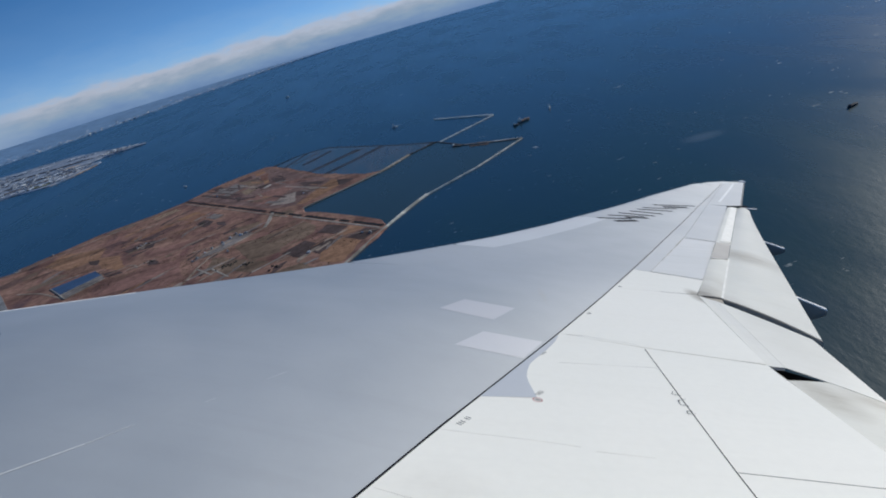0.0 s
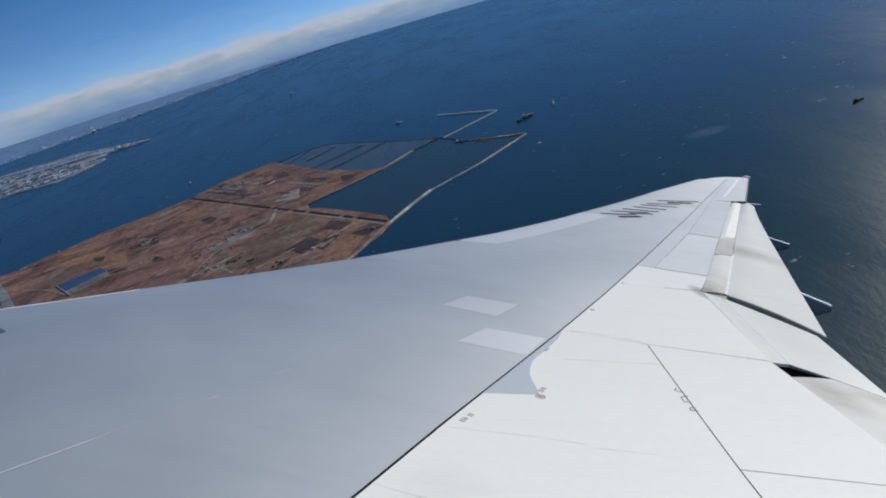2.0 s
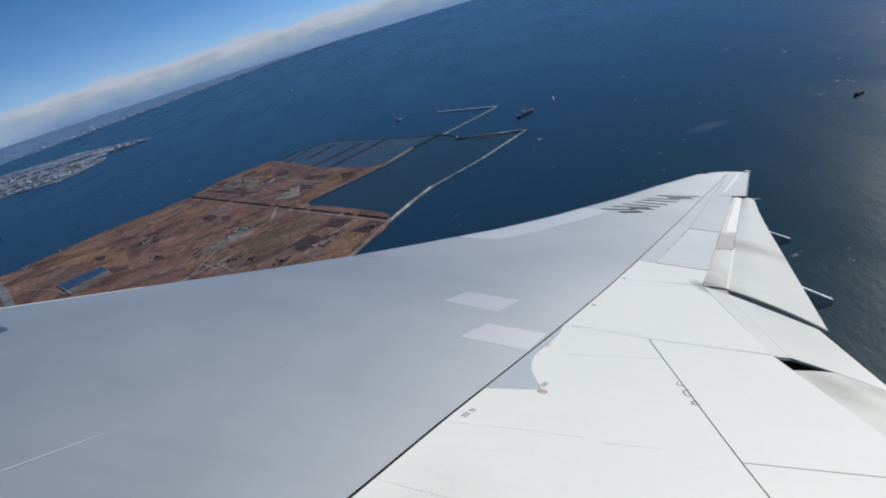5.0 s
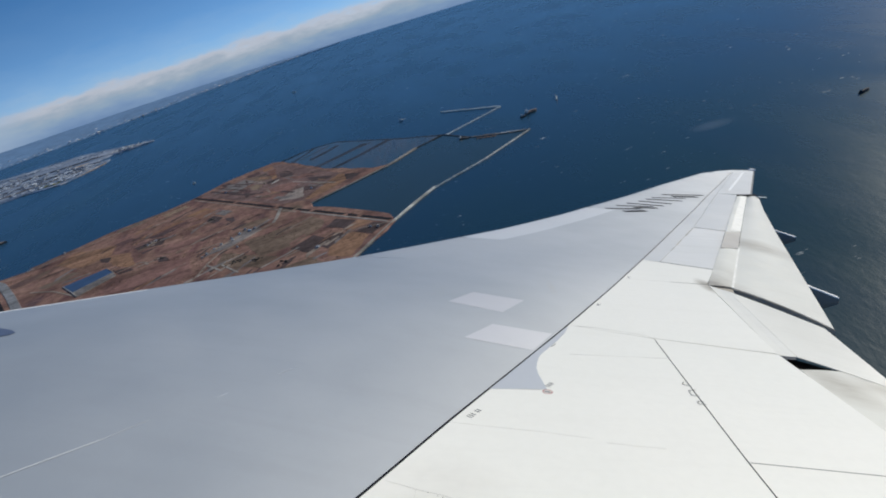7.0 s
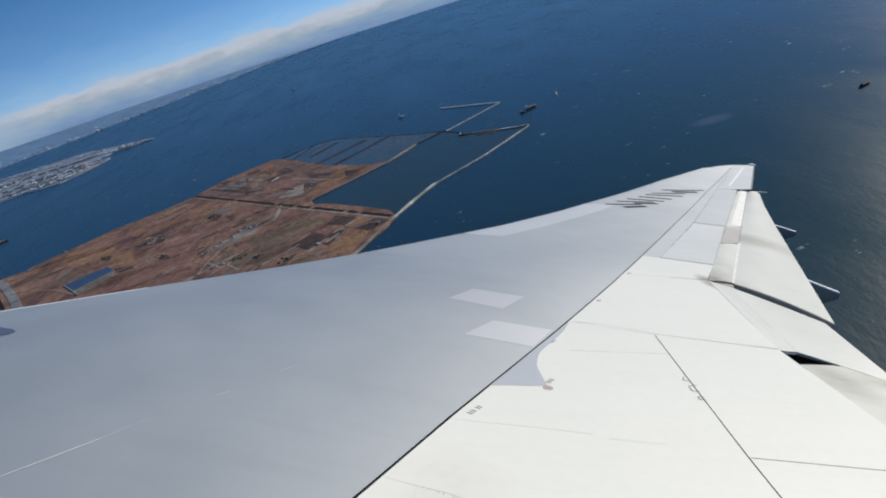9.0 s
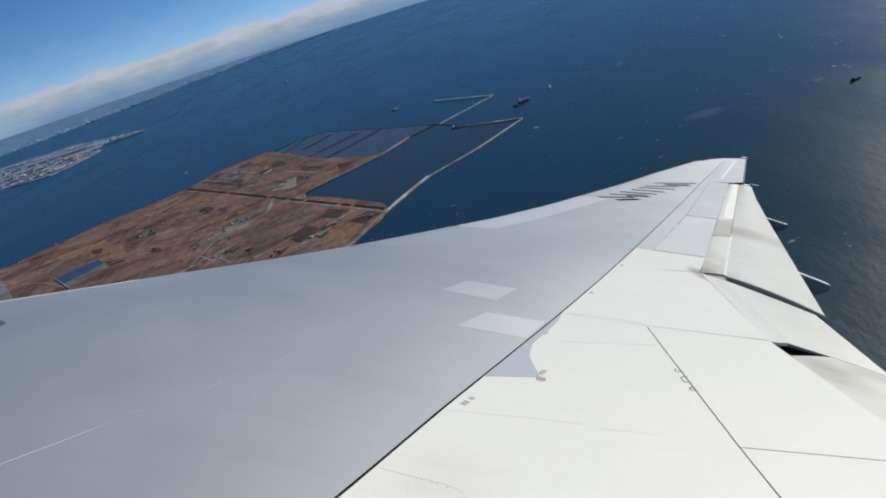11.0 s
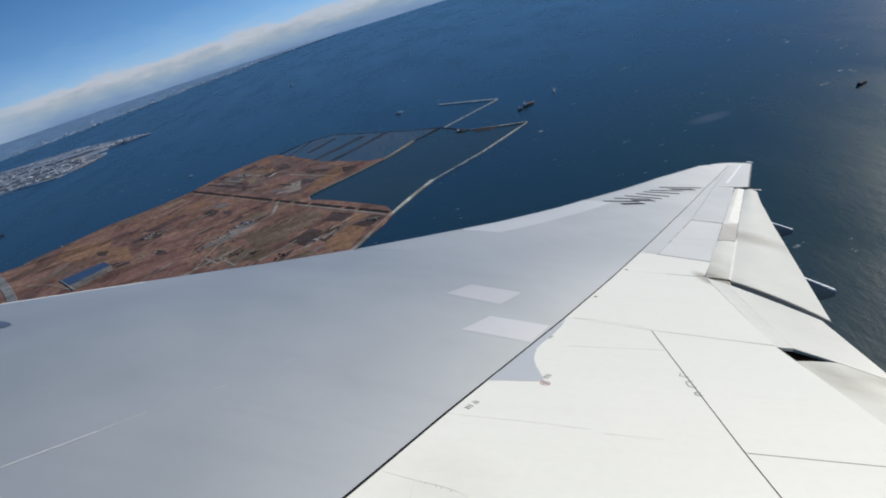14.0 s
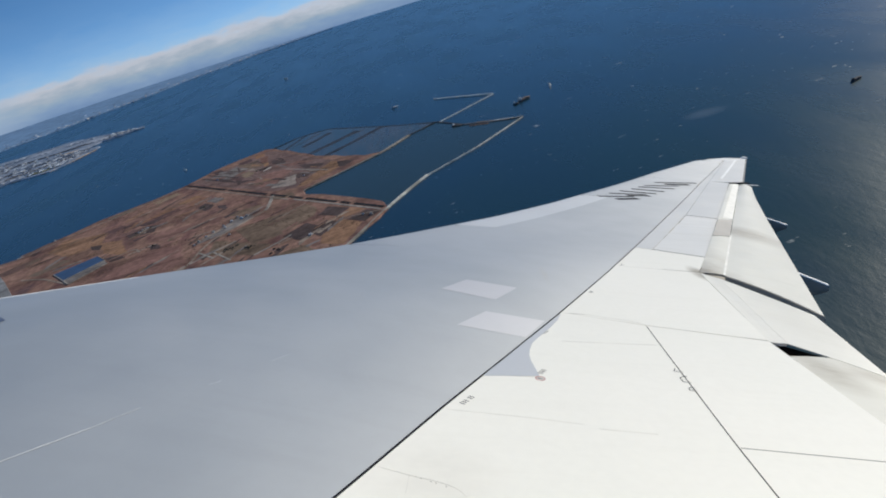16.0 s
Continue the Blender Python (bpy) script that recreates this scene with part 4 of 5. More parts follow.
for a, b in ((0.02, 0.285), (0.30, 0.515), (0.535, 0.61), (0.625, 0.685), (0.70, 0.825), (0.84, 0.875), (0.89, 0.99)):
    bm = path_mesh(beside(0, a, b, 6), 5.0, TOP + 0.22, TOP - 0.2, 0.5, 12)
    tagged(mesh_object("water", bm, M_DITCH), "dark straight channel across the island", "channel", kind="structure")
road(beside(-6, 0.66, 0.99), 4.5, M_TRACK, "pale track beside the channel")
road(beside(-8, 0.04, 0.64), 4, M_FIELD_PALE, "dusty track beside the channel")
road(beside(30, 0.03, 0.26), 9, M_PLOUGH, "dark strip of wet ground")
road(beside(46, 0.02, 0.22), 5, M_PLOUGH, "dark strip of wet ground")
road([(-210, 912), (-210, 872), (-213, 850)], 9, M_TRACK, "pale gravel road to the channel")
road([(-213, 850), (-228, 836), (-253, 812), (-279, 790), (-290, 760), (-294, 730), (-310, 690)], 6, M_FIELD_PALE, "pale curving gravel road")
road([(-206, 685), (-173, 706), (-162, 716)], 5, M_TRACK, "short pale track beside dark fields")
road([(-240, 640), (-206, 685)], 5, M_PLOUGH, "dark ditch between fields")
road([(-310, 715), (-267, 740), (-240, 757)], 4, M_TRACK, "thin gravel track between fields")
road([(-267, 740), (-236, 694)], 4, M_TRACK, "short gravel track")
road([(-290, 755), (-262, 718)], 4, M_TRACK, "short gravel track")
road([(-43, 704), (-92, 716), (-101, 709)], 3, M_FIELD_PALE, "thin dusty track between fields")
road([(-183, 800), (-152, 823)], 4, M_FIELD_PALE, "thin dusty track")
road([(-444, 843), (-410, 862), (-396, 838)], 5, M_FIELD_PALE, "dusty track to the basin")
road([(-483, 796), (-540, 850), (-590, 880)], 5, M_FIELD_PALE, "dusty track to the basin")
road([(-204, 1052), (-124, 962)], 4, M_TRACK, "pale track across the northern fields")
road([(-248, 1086), (-236, 1100)], 6, M_DIKE, "short white strip of concrete")
road([(-300, 1150), (-252, 1110)], 4, M_FIELD_PALE, "dusty track across the northern fields")
road([(-415, 1150), (-500, 1095), (-590, 1045), (-640, 1010), (-700, 985)], 4, M_FIELD_PALE, "thin gravel shore track")

# fields, as pieces of the ground, in two blocks on either side of the straight road
rnd = random.Random(11)


def bilinear(c, u, v):
    a, b, d, e = (Vector(p) for p in c)
    return a.lerp(b, u).lerp(e.lerp(d, u), v)


def fields(corners, nu, nv, keep, z):
    us = [0.0] + sorted((k + rnd.uniform(-0.25, 0.25)) / nu for k in range(1, nu)) + [1.0]
    for i in range(nu):
        vs = [0.0] + sorted((k + rnd.uniform(-0.3, 0.3)) / nv for k in range(1, nv)) + [1.0]
        for j in range(nv):
            if rnd.random() > keep:
                continue
            m = 0.10
            u0, u1 = us[i] + (us[i + 1] - us[i]) * m, us[i + 1] - (us[i + 1] - us[i]) * m * rnd.uniform(0.3, 2)
            v0, v1 = vs[j] + (vs[j + 1] - vs[j]) * m, vs[j + 1] - (vs[j + 1] - vs[j]) * m * rnd.uniform(0.3, 2)
            pts = [bilinear(corners, u, v) for u, v in ((u0, v0), (u1, v0), (u1, v1), (u0, v1))]
            part("field", slab(wobble([tuple(p) for p in pts], 9, 2.6, i * 31 + j), z + rnd.uniform(0, 0.05), TOP - 0.2, 0.4), M_FIELD, ground)


fields([tuple(Vector(CW) - nx2 * 22), (-330, 1020), (-560, 870), (-735, 985)], 6, 5, 0.35, TOP + 0.06)
fields([tuple(Vector(CW) + nx2 * 55), (-290, 1060), (-240, 1120), (-262, 1236)], 4, 4, 0.8, TOP + 0.06)


def parcel(mat, z, *pts):
    """A field or yard with a ragged outline, a piece of the ground."""
    part("field", slab(wobble(list(pts), 12, 1.8, int(abs(pts[0][0]))), TOP + z, TOP - 0.2, 0.4), mat, ground)


# fields south of the channel
parcel(M_OLIVE, 0.10, (-248, 802), (-152, 818), (-134, 790), (-136, 763), (-175, 728), (-212, 724))
parcel(M_PLOUGH, 0.16, (-130, 758), (-118, 779), (-88, 749), (-103, 729))
parcel(M_PLOUGH, 0.17, (-173, 717), (-145, 742), (-128, 719), (-118, 729), (-101, 707), (-123, 680), (-132, 693), (-145, 684))
parcel(M_OCHRE, 0.14, (-103, 729), (-86, 748), (-68, 727), (-94, 717))
parcel(M_PLOUGH, 0.15, (-91, 708), (-66, 722), (-48, 704), (-69, 684))
parcel(M_OCHRE, 0.12, (-122, 656), (-120, 696), (-97, 714), (-72, 683), (-94, 634))
parcel(M_OLIVE, 0.09, (-276, 785), (-187, 705), (-206, 685), (-273, 737))
parcel(M_OLIVE, 0.11, (-200, 664), (-140, 668), (-125, 640), (-175, 600))
parcel(M_GREYSOIL, 0.20, (-305, 788), (-270, 837), (-253, 858), (-229, 842), (-250, 815), (-279, 797))
parcel(M_OLIVE, 0.13, (-274, 876), (-258, 887), (-225, 887), (-222, 862), (-245, 862))
parcel(M_PLOUGH, 0.14, (-343, 975), (-335, 992), (-312, 962), (-317, 935))
parcel(M_PLOUGH, 0.14, (-306, 953), (-290, 944), (-285, 924), (-300, 935))
parcel(M_REDDISH, 0.12, (-399, 873), (-382, 904), (-271, 883), (-320, 866), (-362, 858))
parcel(M_PLOUGH, 0.14, (-460, 951), (-427, 962), (-404, 952), (-398, 917), (-439, 925))
parcel(M_BEIGE, 0.19, (-430, 935), (-425, 954), (-417, 951), (-414, 925))
parcel(M_PLOUGH, 0.14, (-454, 858), (-431, 854), (-415, 834), (-438, 834))
parcel(M_PLOUGH, 0.14, (-389, 857), (-375, 852), (-360, 826), (-378, 832))
parcel(M_PLOUGH, 0.14, (-510, 944), (-487, 934), (-482, 910), (-498, 922))
parcel(M_OCHRE, 0.09, (-588, 1030), (-500, 995), (-493, 940), (-540, 930), (-600, 985))
parcel(M_OCHRE, 0.09, (-497, 946), (-453, 927), (-415, 844), (-463, 881))
parcel(M_REDDISH, 0.10, (-390, 830), (-330, 815), (-305, 740), (-360, 700), (-430, 770))
parcel(M_GREYSOIL, 0.18, (-335, 1000), (-322, 1010), (-300, 985), (-312, 972))
# fields north of the channel
parcel(M_MAUVE, 0.04, (-400, 1160), (-310, 1204), (-260, 1238), (-243, 1222), (-105, 990), (-168, 912), (-212, 936))
parcel(M_REDDISH, 0.10, (-279, 1041), (-230, 1060), (-182, 1040), (-204, 1001), (-224, 964))
parcel(M_BEIGE, 0.16, (-219, 958), (-203, 990), (-179, 998), (-176, 937), (-200, 946))
parcel(M_PLOUGH, 0.14, (-178, 1050), (-130, 1008), (-146, 1000), (-168, 1014))
parcel(M_PLOUGH, 0.14, (-188, 996), (-150, 981), (-158, 958), (-180, 972))
parcel(M_OCHRE, 0.12, (-173, 918), (-159, 912), (-86, 975), (-121, 1010), (-148, 966))
parcel(M_PLOUGH, 0.15, (-110, 997), (-81, 974), (-96, 955), (-106, 959))
parcel(M_GREYSOIL, 0.12, (-371, 1150), (-315, 1187), (-285, 1142), (-322, 1101))
parcel(M_PLOUGH, 0.14, (-240, 1150), (-208, 1112), (-212, 1090), (-236, 1121))
parcel(M_OLIVE, 0.13, (-318, 1200), (-252, 1146), (-260, 1128), (-285, 1141))
parcel(M_REDDISH, 0.09, (-236, 1130), (-150, 1052), (-175, 1052), (-225, 1085))
parcel(M_PLOUGH, 0.12, (-262, 1110), (-246, 1112), (-238, 1096), (-256, 1094))
parcel(M_OLIVE, 0.12, (-215, 905), (-180, 900), (-170, 880), (-195, 880))

# many small streaks of bare, wet and overgrown ground along the island's length
def streaks(corners, count, seed, turn):
    r = random.Random(seed)
    for k in range(count):
        c = bilinear(corners, r.uniform(0.04, 0.96), r.uniform(0.05, 0.95))
        a = turn + r.gauss(0, 0.25)
        d = Vector((math.cos(a), math.sin(a))) * r.uniform(7, 26)
        w = Vector((-math.sin(a), math.cos(a))) * r.uniform(1.2, 4.0)
        lean = r.uniform(-0.4, 0.4)
        quad = [c - d - w, c + d * (1 + lean) - w * 0.4, c + d + w, c - d * (0.8 - lean) + w * 1.3]
        mat = r.choice((M_PLOUGH, M_PLOUGH, M_OLIVE, M_REDDISH, M_FIELD_PALE, M_GREYSOIL, M_OCHRE))
        part("field", slab(wobble([tuple(q) for q in quad], 6, 1.1, seed * 100 + k), TOP + 0.17 + 0.0006 * k, TOP - 0.2, 0.4), mat, ground)


streaks([(-400, 1130), (-60, 715), (-160, 570), (-715, 985)], 95, 41, 0.62)
streaks([(-385, 1160), (-190, 925), (-115, 975), (-262, 1225)], 34, 42, -0.75)

# the lined basin
basin = tagged(new("basin"), "long rectangular blue-lined basin with a pale rim", "basin")
basin.location = (-490, 851, TOP)
part("lining", slab([(-39, 5), (-6, -37), (39, -1), (17, 29)], 0.6, -0.5, 0.5), M_BLUE, basin, "dark blue lining")
part("apron", slab([(-4, -38), (9, -55), (48, -18), (40, -3)], 0.5, -0.5, 0.5), M_GREYSOIL, basin, "grey gravel apron")
for a, b, w in (((-6, -37), (39, -1), 1.6), ((10, -58), (49, -18), 1.0), ((-39, 5), (-6, -37), 1.0), ((-6, -37), (10, -58), 2.2), ((39, -1), (17, 29), 0.8)):
    part("rim", path_mesh([a, b], w, 1.0, -0.3, 0.4), M_TRACK, basin)


# ---- scrub and tree rows ----
def clump(bm, x, y, z, r, rnd):
    ico = bmesh.ops.create_icosphere(bm, subdivisions=1, radius=1.0, matrix=Matrix.Translation((x, y, z + r * 0.3)) @ Matrix.Rotation(rnd.uniform(0, 6), 4, "Z")
                                     @ Matrix.Diagonal((r * rnd.uniform(0.5, 1.1), r * rnd.uniform(0.5, 1.1), r * rnd.uniform(0.5, 0.9), 1)))
    for v in ico["verts"]:
        v.co += Vector((rnd.uniform(-1, 1), rnd.uniform(-1, 1), rnd.uniform(-1, 1))) * r * 0.22


def clumps_object(name, places, material, label, category, seed):
    """Many ragged clumps in one mesh."""
    rnd = random.Random(seed)
    vs, fs = [], []
    kinds = []
    for _ in range(6):
        b = bmesh.new()
        clump(b, 0, 0, 0, 1.0, rnd)
        b.verts.ensure_lookup_table()
        kinds.append((np.array([v.co[:] for v in b.verts]), [[v.index for v in f.verts] for f in b.faces]))
        b.free()
    for x, y, z, r in places:
        pv, pf = rnd.choice(kinds)
        n = len(vs)
        c, s = math.cos(x * 7), math.sin(x * 7)
        vs += [(x + r * (p[0] * c - p[1] * s), y + r * (p[0] * s + p[1] * c), z + r * p[2]) for p in pv]
        fs += [[i + n for i in f] for f in pf]
    me = bpy.data.meshes.new(name)
    me.from_pydata(vs, [], fs)
    me.materials.append(material)
    return tagged(new(name, me), label, category, kind="stuff")


places = []
block = [tuple(Vector(CW) - nx2 * 24), tuple(Vector(CE) - nx2 * 24), (-165, 565), (-730, 985)]
for k in range(4200):
    u, v = rnd.random(), rnd.random()
    if noise.noise((u * 7, v * 4, 0.3)) < 0.02:
        continue
    p = bilinear(block, u, v)
    places.append((p.x, p.y, TOP, rnd.uniform(0.25, 0.8)))
block = [tuple(Vector(CW) + nx2 * 18), (-176, 905), (-95, 962), (-262, 1236)]
for k in range(1400):
    u, v = rnd.random(), rnd.random()
    if noise.noise((u * 6, v * 4, 7.3)) < 0.05:
        continue
    p = bilinear(block, u, v)
    places.append((p.x, p.y, TOP, rnd.uniform(0.25, 0.75)))
clumps_object("scrub", places, M_SCRUB, "dry brown scrub scattered over the land", "scrub", 5)
places = []
for side, lo, hi in ((2.2, 0.0, 0.66), (2.0, 0.70, 0.98)):
    for k in range(110):
        s = lo + (hi - lo) * k / 110
        if noise.noise((s * 22, 5.0, 0)) < -0.1:
            continue
        p = Vector(CW).lerp(Vector(CE), s) + nx2 * (side + rnd.uniform(-0.8, 0.8))
        places.append((p.x, p.y, TOP, rnd.uniform(0.3, 0.7)))
for cx, cy, n in ((-247, 734, 16), (-218, 717, 12), (-177, 678, 16), (-236, 740, 5), (-382, 848, 8), (-425, 945, 10), (-330, 965, 8), (-250, 1100, 8)):
    for k in range(n):
        places.append((cx + rnd.gauss(0, 6), cy + rnd.gauss(0, 4), TOP, rnd.uniform(0.6, 1.6)))
clumps_object("tree_rows", places, M_TREES, "dark evergreen tree rows beside the straight road", "trees", 6)


# ---- buildings ----
def building(x, y, z, sx, sy, sz, turn, label, group, roof=M_ROOF, gable=False):
    thing = tagged(new("building"), label, "building", group)
    thing.matrix_world = Matrix.Translation((x, y, z)) @ Matrix.Rotation(turn, 4, "Z")
    bm = bmesh.new()
    box(bm, 0, 0, -0.5, sx, sy, sz + 0.5)
    part("wall", bm, M_WALL, thing)
    bm = bmesh.new()
    if gable:
        h = sy * 0.28
        a = [bm.verts.new(p) for p in ((-sx / 2 - 0.4, -sy / 2 - 0.4, sz), (-sx / 2 - 0.4, sy / 2 + 0.4, sz), (-sx / 2 - 0.4, 0, sz + h))]
        b = [bm.verts.new(p) for p in ((sx / 2 + 0.4, -sy / 2 - 0.4, sz), (sx / 2 + 0.4, sy / 2 + 0.4, sz), (sx / 2 + 0.4, 0, sz + h))]
        bm.faces.new(a)
        bm.faces.new(b[::-1])
        for i in range(3):
            j = (i + 1) % 3
            bm.faces.new((a[i], b[i], b[j], a[j]))
    else:
        box(bm, 0, 0, sz, sx + 0.6, sy + 0.6, 0.5)
        box(bm, sx * 0.2, 0, sz + 0.5, sx * 0.25, sy * 0.4, 1.2)
    part("roof", bm, roof, thing)
    return thing


for k, (x, y, s) in enumerate(((-247, 846, 9), (-240, 850, 7), (-256, 858, 6), (-262, 846, 6), (-272, 836, 6), (-284, 822, 6), (-292, 812, 5), (-300, 800, 6), (-304, 790, 5), (-268, 826, 5),
                               (-425, 944, 6), (-428, 936, 5), (-418, 948, 5), (-615, 1050, 7), (-341, 1128, 8), (-136, 694, 7), (-70, 708, 5), (-60, 700, 5), (-165, 972, 5), (-255, 790, 5))):
    building(x, y, TOP, s * 0.62, s * 0.36, 1.0 + 0.3 * (k % 3), -0.9 + 0.2 * (k % 2), "low pale shed on the reclaimed island", "island sheds", (M_ROOF, M_SHED)[k % 3 > 0], k % 2 == 0)

# near coast and far coast with their towns
COAST = [(-1253, 1890), (-1158, 1940), (-1034, 1925), (-990, 2000), (-958, 2105), (-963, 2150), (-1030, 2210), (-1000, 2262), (-940, 2278), (-858, 2300), (-866, 2322), (-1011, 2412), (-1241, 2556), (-1444, 2540), (-1612, 2580), (-2100, 2520), (-2300, 1900), (-1700, 1750)]
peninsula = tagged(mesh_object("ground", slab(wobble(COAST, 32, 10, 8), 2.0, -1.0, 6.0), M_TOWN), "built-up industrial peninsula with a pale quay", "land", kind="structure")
bank("quay", [(-1158, 1936), (-1034, 1922), (-988, 1998), (-956, 2105)], 4, 3.9, M_FIELD_PALE, "pale concrete quay of the peninsula")
for pts, m in (([(-1125, 1962), (-1060, 1945), (-1045, 1972), (-1110, 1995)], M_PARK), ([(-1075, 1990), (-1030, 1975), (-1020, 2000), (-1062, 2015)], M_PARK),
               ([(-1290, 1985), (-1000, 2090), (-1005, 2105), (-1300, 2005)], M_GREYSOIL), ([(-1330, 2090), (-1000, 2160), (-1005, 2175), (-1335, 2110)], M_MUD), ([(-1500, 2280), (-1050, 2300), (-1055, 2318), (-1500, 2305)], M_MUD),
               ([(-1120, 2200), (-1070, 2195), (-1065, 2230), (-1118, 2236)], M_BEIGE)):
    part("yard", slab(pts, 3.3, 2.5, 0.3), m, peninsula)
rnd = random.Random(21)
protos = []
for k in range(5):
    sx, sy, sz = (9, 8, 14, 7, 6)[k], (13, 8, 10, 6, 5)[k], (1.0, 1.6, 1.2, 2.0, 6.0)[k]
    protos.append(building(-1200 - 40 * k, 2100, 3.0, sx, sy, sz, 0.3 * k, "far pale block among the harbour town's buildings", "harbour town buildings", (M_ROOF_WHITE, M_ROOF_DARK, M_ROOF_WHITE, M_ROOF, M_ROOF)[k], k == 3))
quarters = ([(-1255, 1945), (-1020, 1960), (-975, 2150), (-1560, 2500)], [(-2050, 1930), (-1255, 1962), (-1589, 2530), (-2250, 2450)], [(-1010, 2275), (-940, 2288), (-872, 2306), (-1030, 2390)])
for k in range(220):
    quarter = quarters[(0, 0, 0, 1, 2)[k % 5]]
    p = bilinear(quarter, rnd.uniform(0.02, 0.98), rnd.random())
    copy_thing(rnd.choice(protos[:4]) if rnd.random() < 0.95 else protos[4], Matrix.Translation((p.x, p.y, 3.0)) @ Matrix.Rotation(rnd.uniform(-0.12, 0.12) + 0.69, 4, "Z"))

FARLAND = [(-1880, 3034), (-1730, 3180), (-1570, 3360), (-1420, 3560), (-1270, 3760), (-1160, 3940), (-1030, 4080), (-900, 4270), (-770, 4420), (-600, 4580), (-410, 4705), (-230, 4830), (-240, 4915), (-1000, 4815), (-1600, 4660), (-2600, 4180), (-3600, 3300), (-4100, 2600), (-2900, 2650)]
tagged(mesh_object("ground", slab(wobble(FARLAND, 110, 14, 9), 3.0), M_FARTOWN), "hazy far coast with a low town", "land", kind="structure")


def box_field(name, places, material, label, category):
    vs, fs = [], []
    for x, y, z, sx, sy, sz, t in places:
        n = len(vs)
        c, s = math.cos(t), math.sin(t)
        for dz in (0, sz):
            for dx, dy in ((-1, -1), (1, -1), (1, 1), (-1, 1)):
                vs.append((x + (dx * sx * c - dy * sy * s) / 2, y + (dx * sx * s + dy * sy * c) / 2, z + dz))
        fs += [(n + 4, n + 5, n + 6, n + 7)] + [(n + i, n + (i + 1) % 4, n + 4 + (i + 1) % 4, n + 4 + i) for i in range(4)]
    me = bpy.data.meshes.new(name)
    me.from_pydata(vs, [], fs)
    me.materials.append(material)
    return tagged(new(name, me), label, category, kind="stuff")


places = []
shore = resample([(-2900, 2690), (-1880, 3055), (-1730, 3200), (-1570, 3380), (-1420, 3580), (-1270, 3780), (-1160, 3960), (-1030, 4100), (-770, 4440), (-600, 4600), (-410, 4725)], 200)
for k in range(620):
    p = shore[int(199 * rnd.random() ** 1.25)]
    d = rnd.random() ** 6 * 330
    places.append((p[0] - 0.35 * d + rnd.gauss(0, 8), p[1] + d + 10, 3.0, rnd.uniform(4, 13), rnd.uniform(6, 18), rnd.choice((0.4, 0.6, 0.8, 1.0, 1.5, 2.4)), rnd.uniform(-0.6, 0.6)))
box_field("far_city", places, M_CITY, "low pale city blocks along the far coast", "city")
places = []
north = [(-1560, 2500), (-1000, 2285), (-1020, 2400), (-1382, 2540)]
for k in range(1700):
    u, v = rnd.random(), rnd.random()
    p = bilinear((quarters[0], quarters[1], north)[k % 3], u, v)
    if noise.noise((p.x * 0.012, p.y * 0.012, 4.0)) < 0.06:
        continue
    places.append((p.x, p.y, 3.0, rnd.choice((3, 4, 6, 9, 16)) * rnd.uniform(0.8, 1.3), rnd.uniform(3, 10), rnd.uniform(0.4, 1.2), rnd.uniform(-0.1, 0.1) + 0.69))
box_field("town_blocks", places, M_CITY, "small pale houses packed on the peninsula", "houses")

# the spit and the bridge at the strait
spit = tagged(mesh_object("ground", slab(wobble([(-867, 1317), (-900, 1290), (-1150, 1230), (-1500, 1180), (-1520, 1240), (-1150, 1290), (-900, 1330)], 40, 5, 10), 3.0), M_MUD),
       "narrow wooded spit of land", "land", kind="structure")
part("yard", slab([(-868, 1316), (-898, 1294), (-925, 1300), (-905, 1324)], 3.3, 2.5, 0.3), M_BEIGE, spit)
clumps_object("spit_trees", [(-915 - 565 * k / 260 + rnd.gauss(0, 6), 1308 - 96 * k / 260 + rnd.gauss(0, 12), 3.0, rnd.uniform(2, 4)) for k in range(260)], M_TREES, "dark woods on the narrow spit", "trees", 7)
road([(-560, 790), (-578, 818), (-626, 890), (-683, 969), (-727, 1012)], 20, M_ROADGREY, "broad grey road to the bridge", TOP + 0.5)
road([(-585, 795), (-600, 822), (-648, 892), (-700, 968)], 9, M_DITCH, "dark strip beside the road", TOP + 0.3)
bridge = tagged(new("bridge"), "pale road bridge on piers over the strait", "bridge")
SPAN = [(-720, 1005), (-770, 1085), (-830, 1190), (-890, 1300)]
part("deck", path_mesh(SPAN, 10, 7.0, 5.6, 0.0), M_ROADGREY, bridge, "grey bridge deck")
for side in (-5, 5):
    part("parapet", path_mesh([(x + side, y) for x, y in SPAN], 0.7, 8.0, 6.8, 0.0), M_ARM, bridge)
for x, y in SPAN[1:] + [(-745, 1045), (-800, 1137), (-860, 1245)]:
    bm = bmesh.new()
    box(bm, x, y, -2, 3, 9, 8.0, 0.5)
    part("pier", bm, M_ARM, bridge)


# ---- vessels ----
def hull_mesh(length, beam, depth, bow):
    bm = bmesh.new()
    out = [(-0.5, -0.42), (-0.5, 0.42), (-0.3, 0.5), (bow, 0.5), (0.44, 0.25), (0.5, 0), (0.44, -0.25), (bow, -0.5), (-0.3, -0.5)]
    top = [bm.verts.new((x * length, y * beam, depth)) for x, y in out]
    low = [bm.verts.new((x * length * 0.94, y * beam * 0.8, -0.6)) for x, y in out]
    bm.faces.new(top)
    bm.faces.new(low[::-1])
    for i in range(len(out)):
        j = (i + 1) % len(out)
        bm.faces.new((top[i], top[j], low[j], low[i]))
    return bm


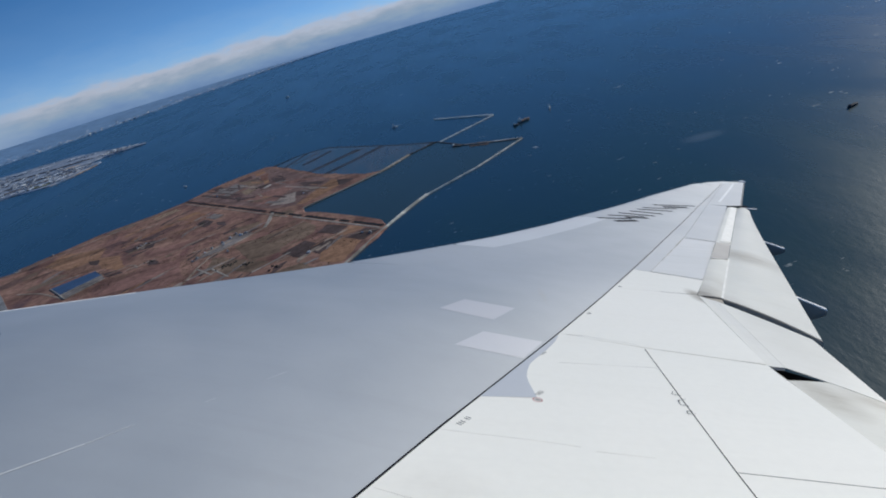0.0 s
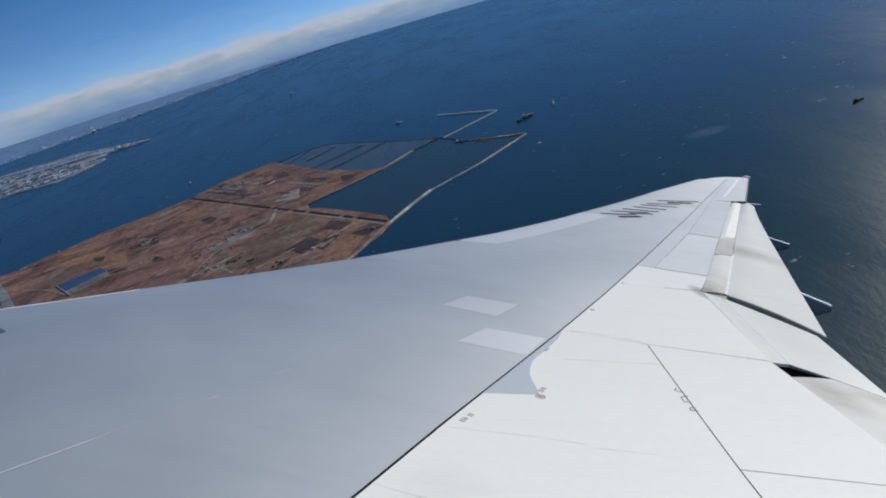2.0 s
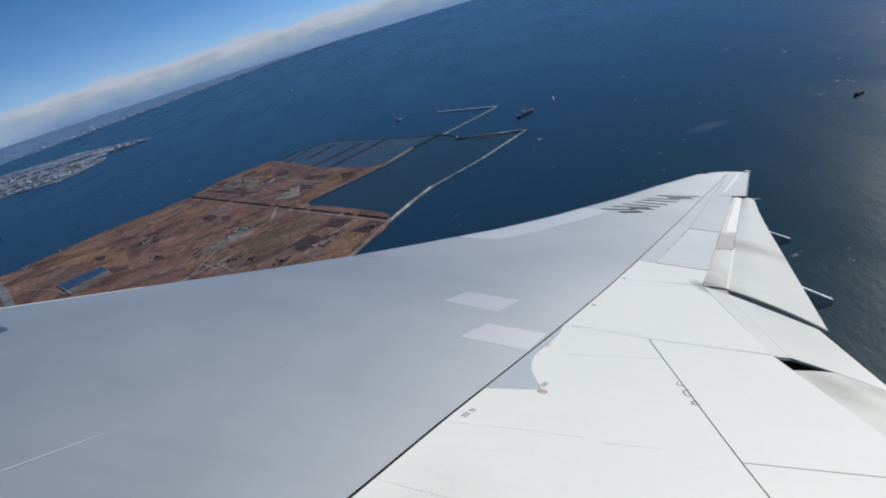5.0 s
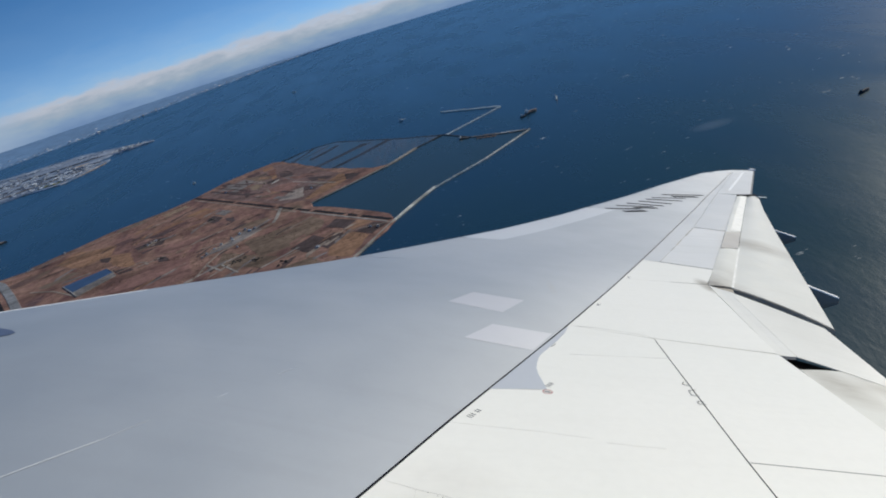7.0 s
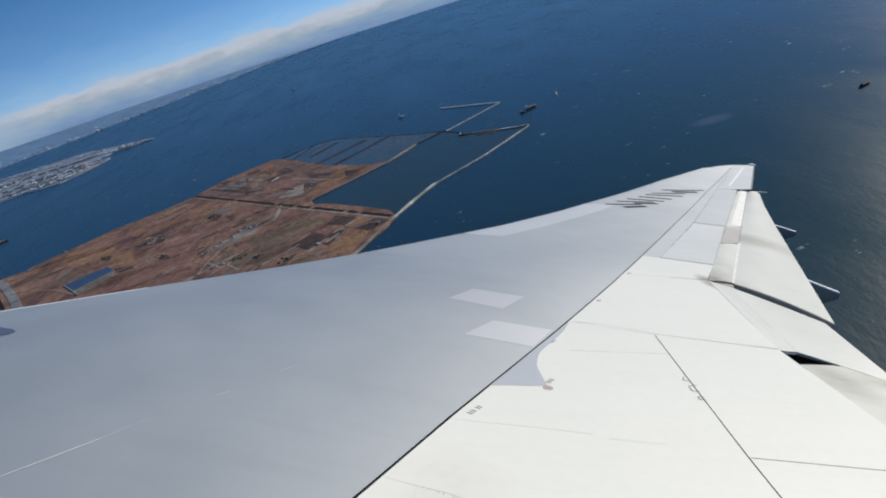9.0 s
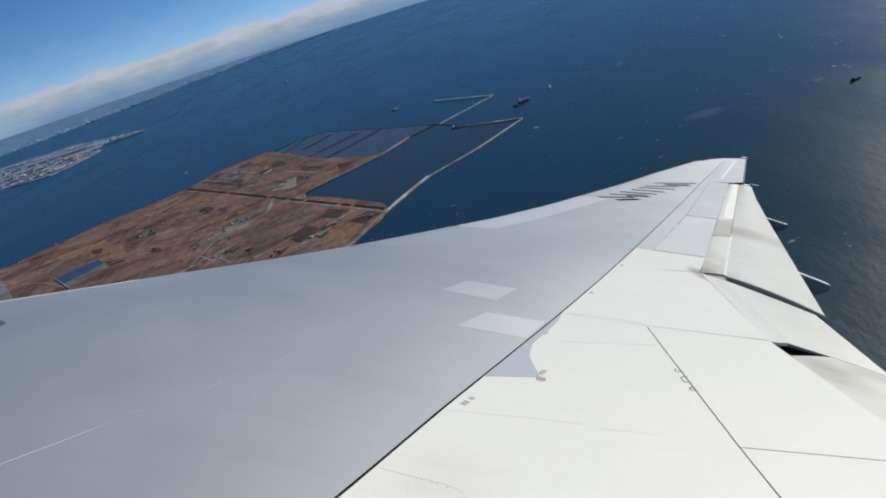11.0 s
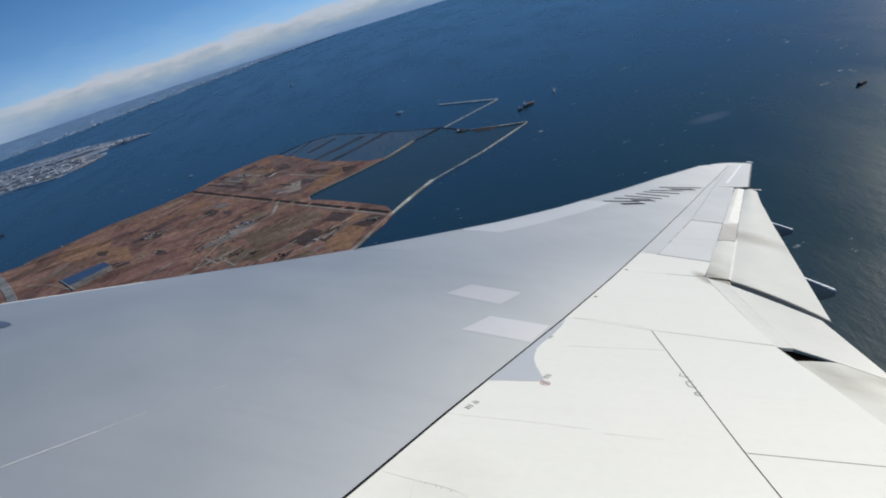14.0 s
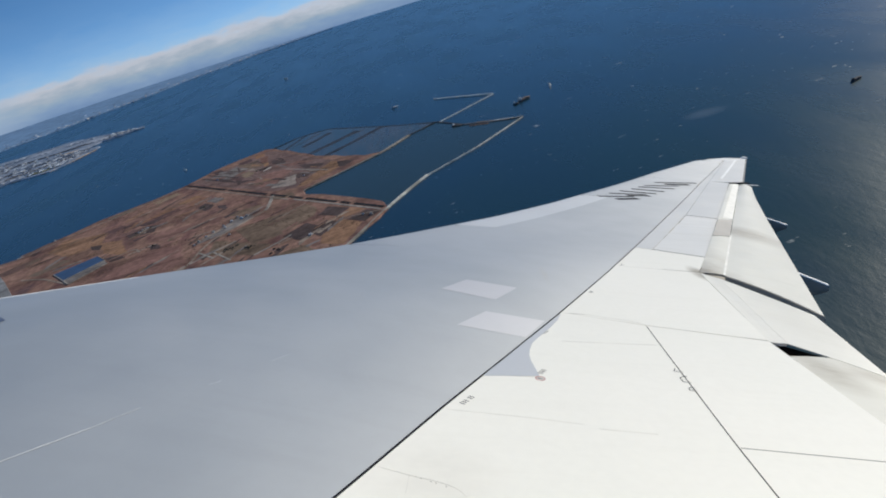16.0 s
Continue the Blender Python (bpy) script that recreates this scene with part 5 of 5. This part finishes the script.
def vessel(name, x, y, turn, length, beam, depth, hull, label, category, house, cargo=None, upper=None):
    thing = tagged(new(name), label, category)
    thing.matrix_world = Matrix.Translation((x, y, 0)) @ Matrix.Rotation(radians(turn), 4, "Z")
    part("hull", hull_mesh(length, beam, depth, 0.3), hull, thing)
    hx, hl_, hh = house
    bm = bmesh.new()
    box(bm, hx * length, 0, depth, hl_ * length, beam * 0.7, hh)
    box(bm, hx * length, 0, depth + hh, hl_ * length * 0.6, beam * 0.5, hh * 0.5)
    deck = part("deckhouse", bm, upper or M_SHIPWHITE, thing, "deckhouse darkened into a silhouette" if upper else "white deckhouse")
    bm = bmesh.new()
    bmesh.ops.create_cone(bm, segments=8, radius1=0.35, radius2=0.2, depth=hh * 2, matrix=Matrix.Translation((hx * length, 0, depth + hh * 2)))
    part("mast", bm, M_STEEL, deck)
    if cargo:
        for k in range(cargo):
            bm = bmesh.new()
            box(bm, (-0.25 + 0.6 * k / cargo) * length, 0, depth - 0.2, length * 0.5 / cargo, beam * 0.75, depth * 0.5)
            part("hatch", bm, hull, thing)
    return thing


vessel("barge", 221, 1027, 28, 26, 8, 2.4, M_RUST, "rust-brown work barge at anchor", "barge", (-0.36, 0.14, 3.0), 3)
vessel("barge", 203, 1012, 20, 11, 5, 1.8, M_HULL, "small dark barge beside the work barge", "barge", (-0.3, 0.2, 1.6), 1)
vessel("tug", 278, 1067, 60, 8, 3.5, 1.4, M_SHIPWHITE, "small white tug on the bay", "boat", (0.0, 0.4, 2.6))
vessel("work_boat", 8, 1295, 10, 13, 5, 1.6, M_ROOF, "small brown work vessel on the bay", "boat", (-0.2, 0.25, 3.0), 1)
vessel("barge", 96, 990, -40, 20, 6, 1.6, M_HULL, "dark barge moored inside the bank", "barge", (-0.38, 0.12, 1.8), 2)
vessel("boat", -453, 1318, 30, 7, 2.6, 1.4, M_SHIPWHITE, "small white boat under way", "boat", (-0.1, 0.3, 1.4))
vessel("boat", -346, 2453, 30, 16, 5, 2.4, M_SHIPWHITE, "small white boat far out on the bay", "boat", (-0.1, 0.3, 2.6))
# Deckhouse takes the dark hull colour, painting in the ship's backlit shade.
vessel("cargo_ship", 517, 649, 22, 18, 4.4, 1.6, M_HULL, "cargo ship darkened into a silhouette in the sun's glitter", "ship", (-0.36, 0.12, 1.3), 3, M_HULL)
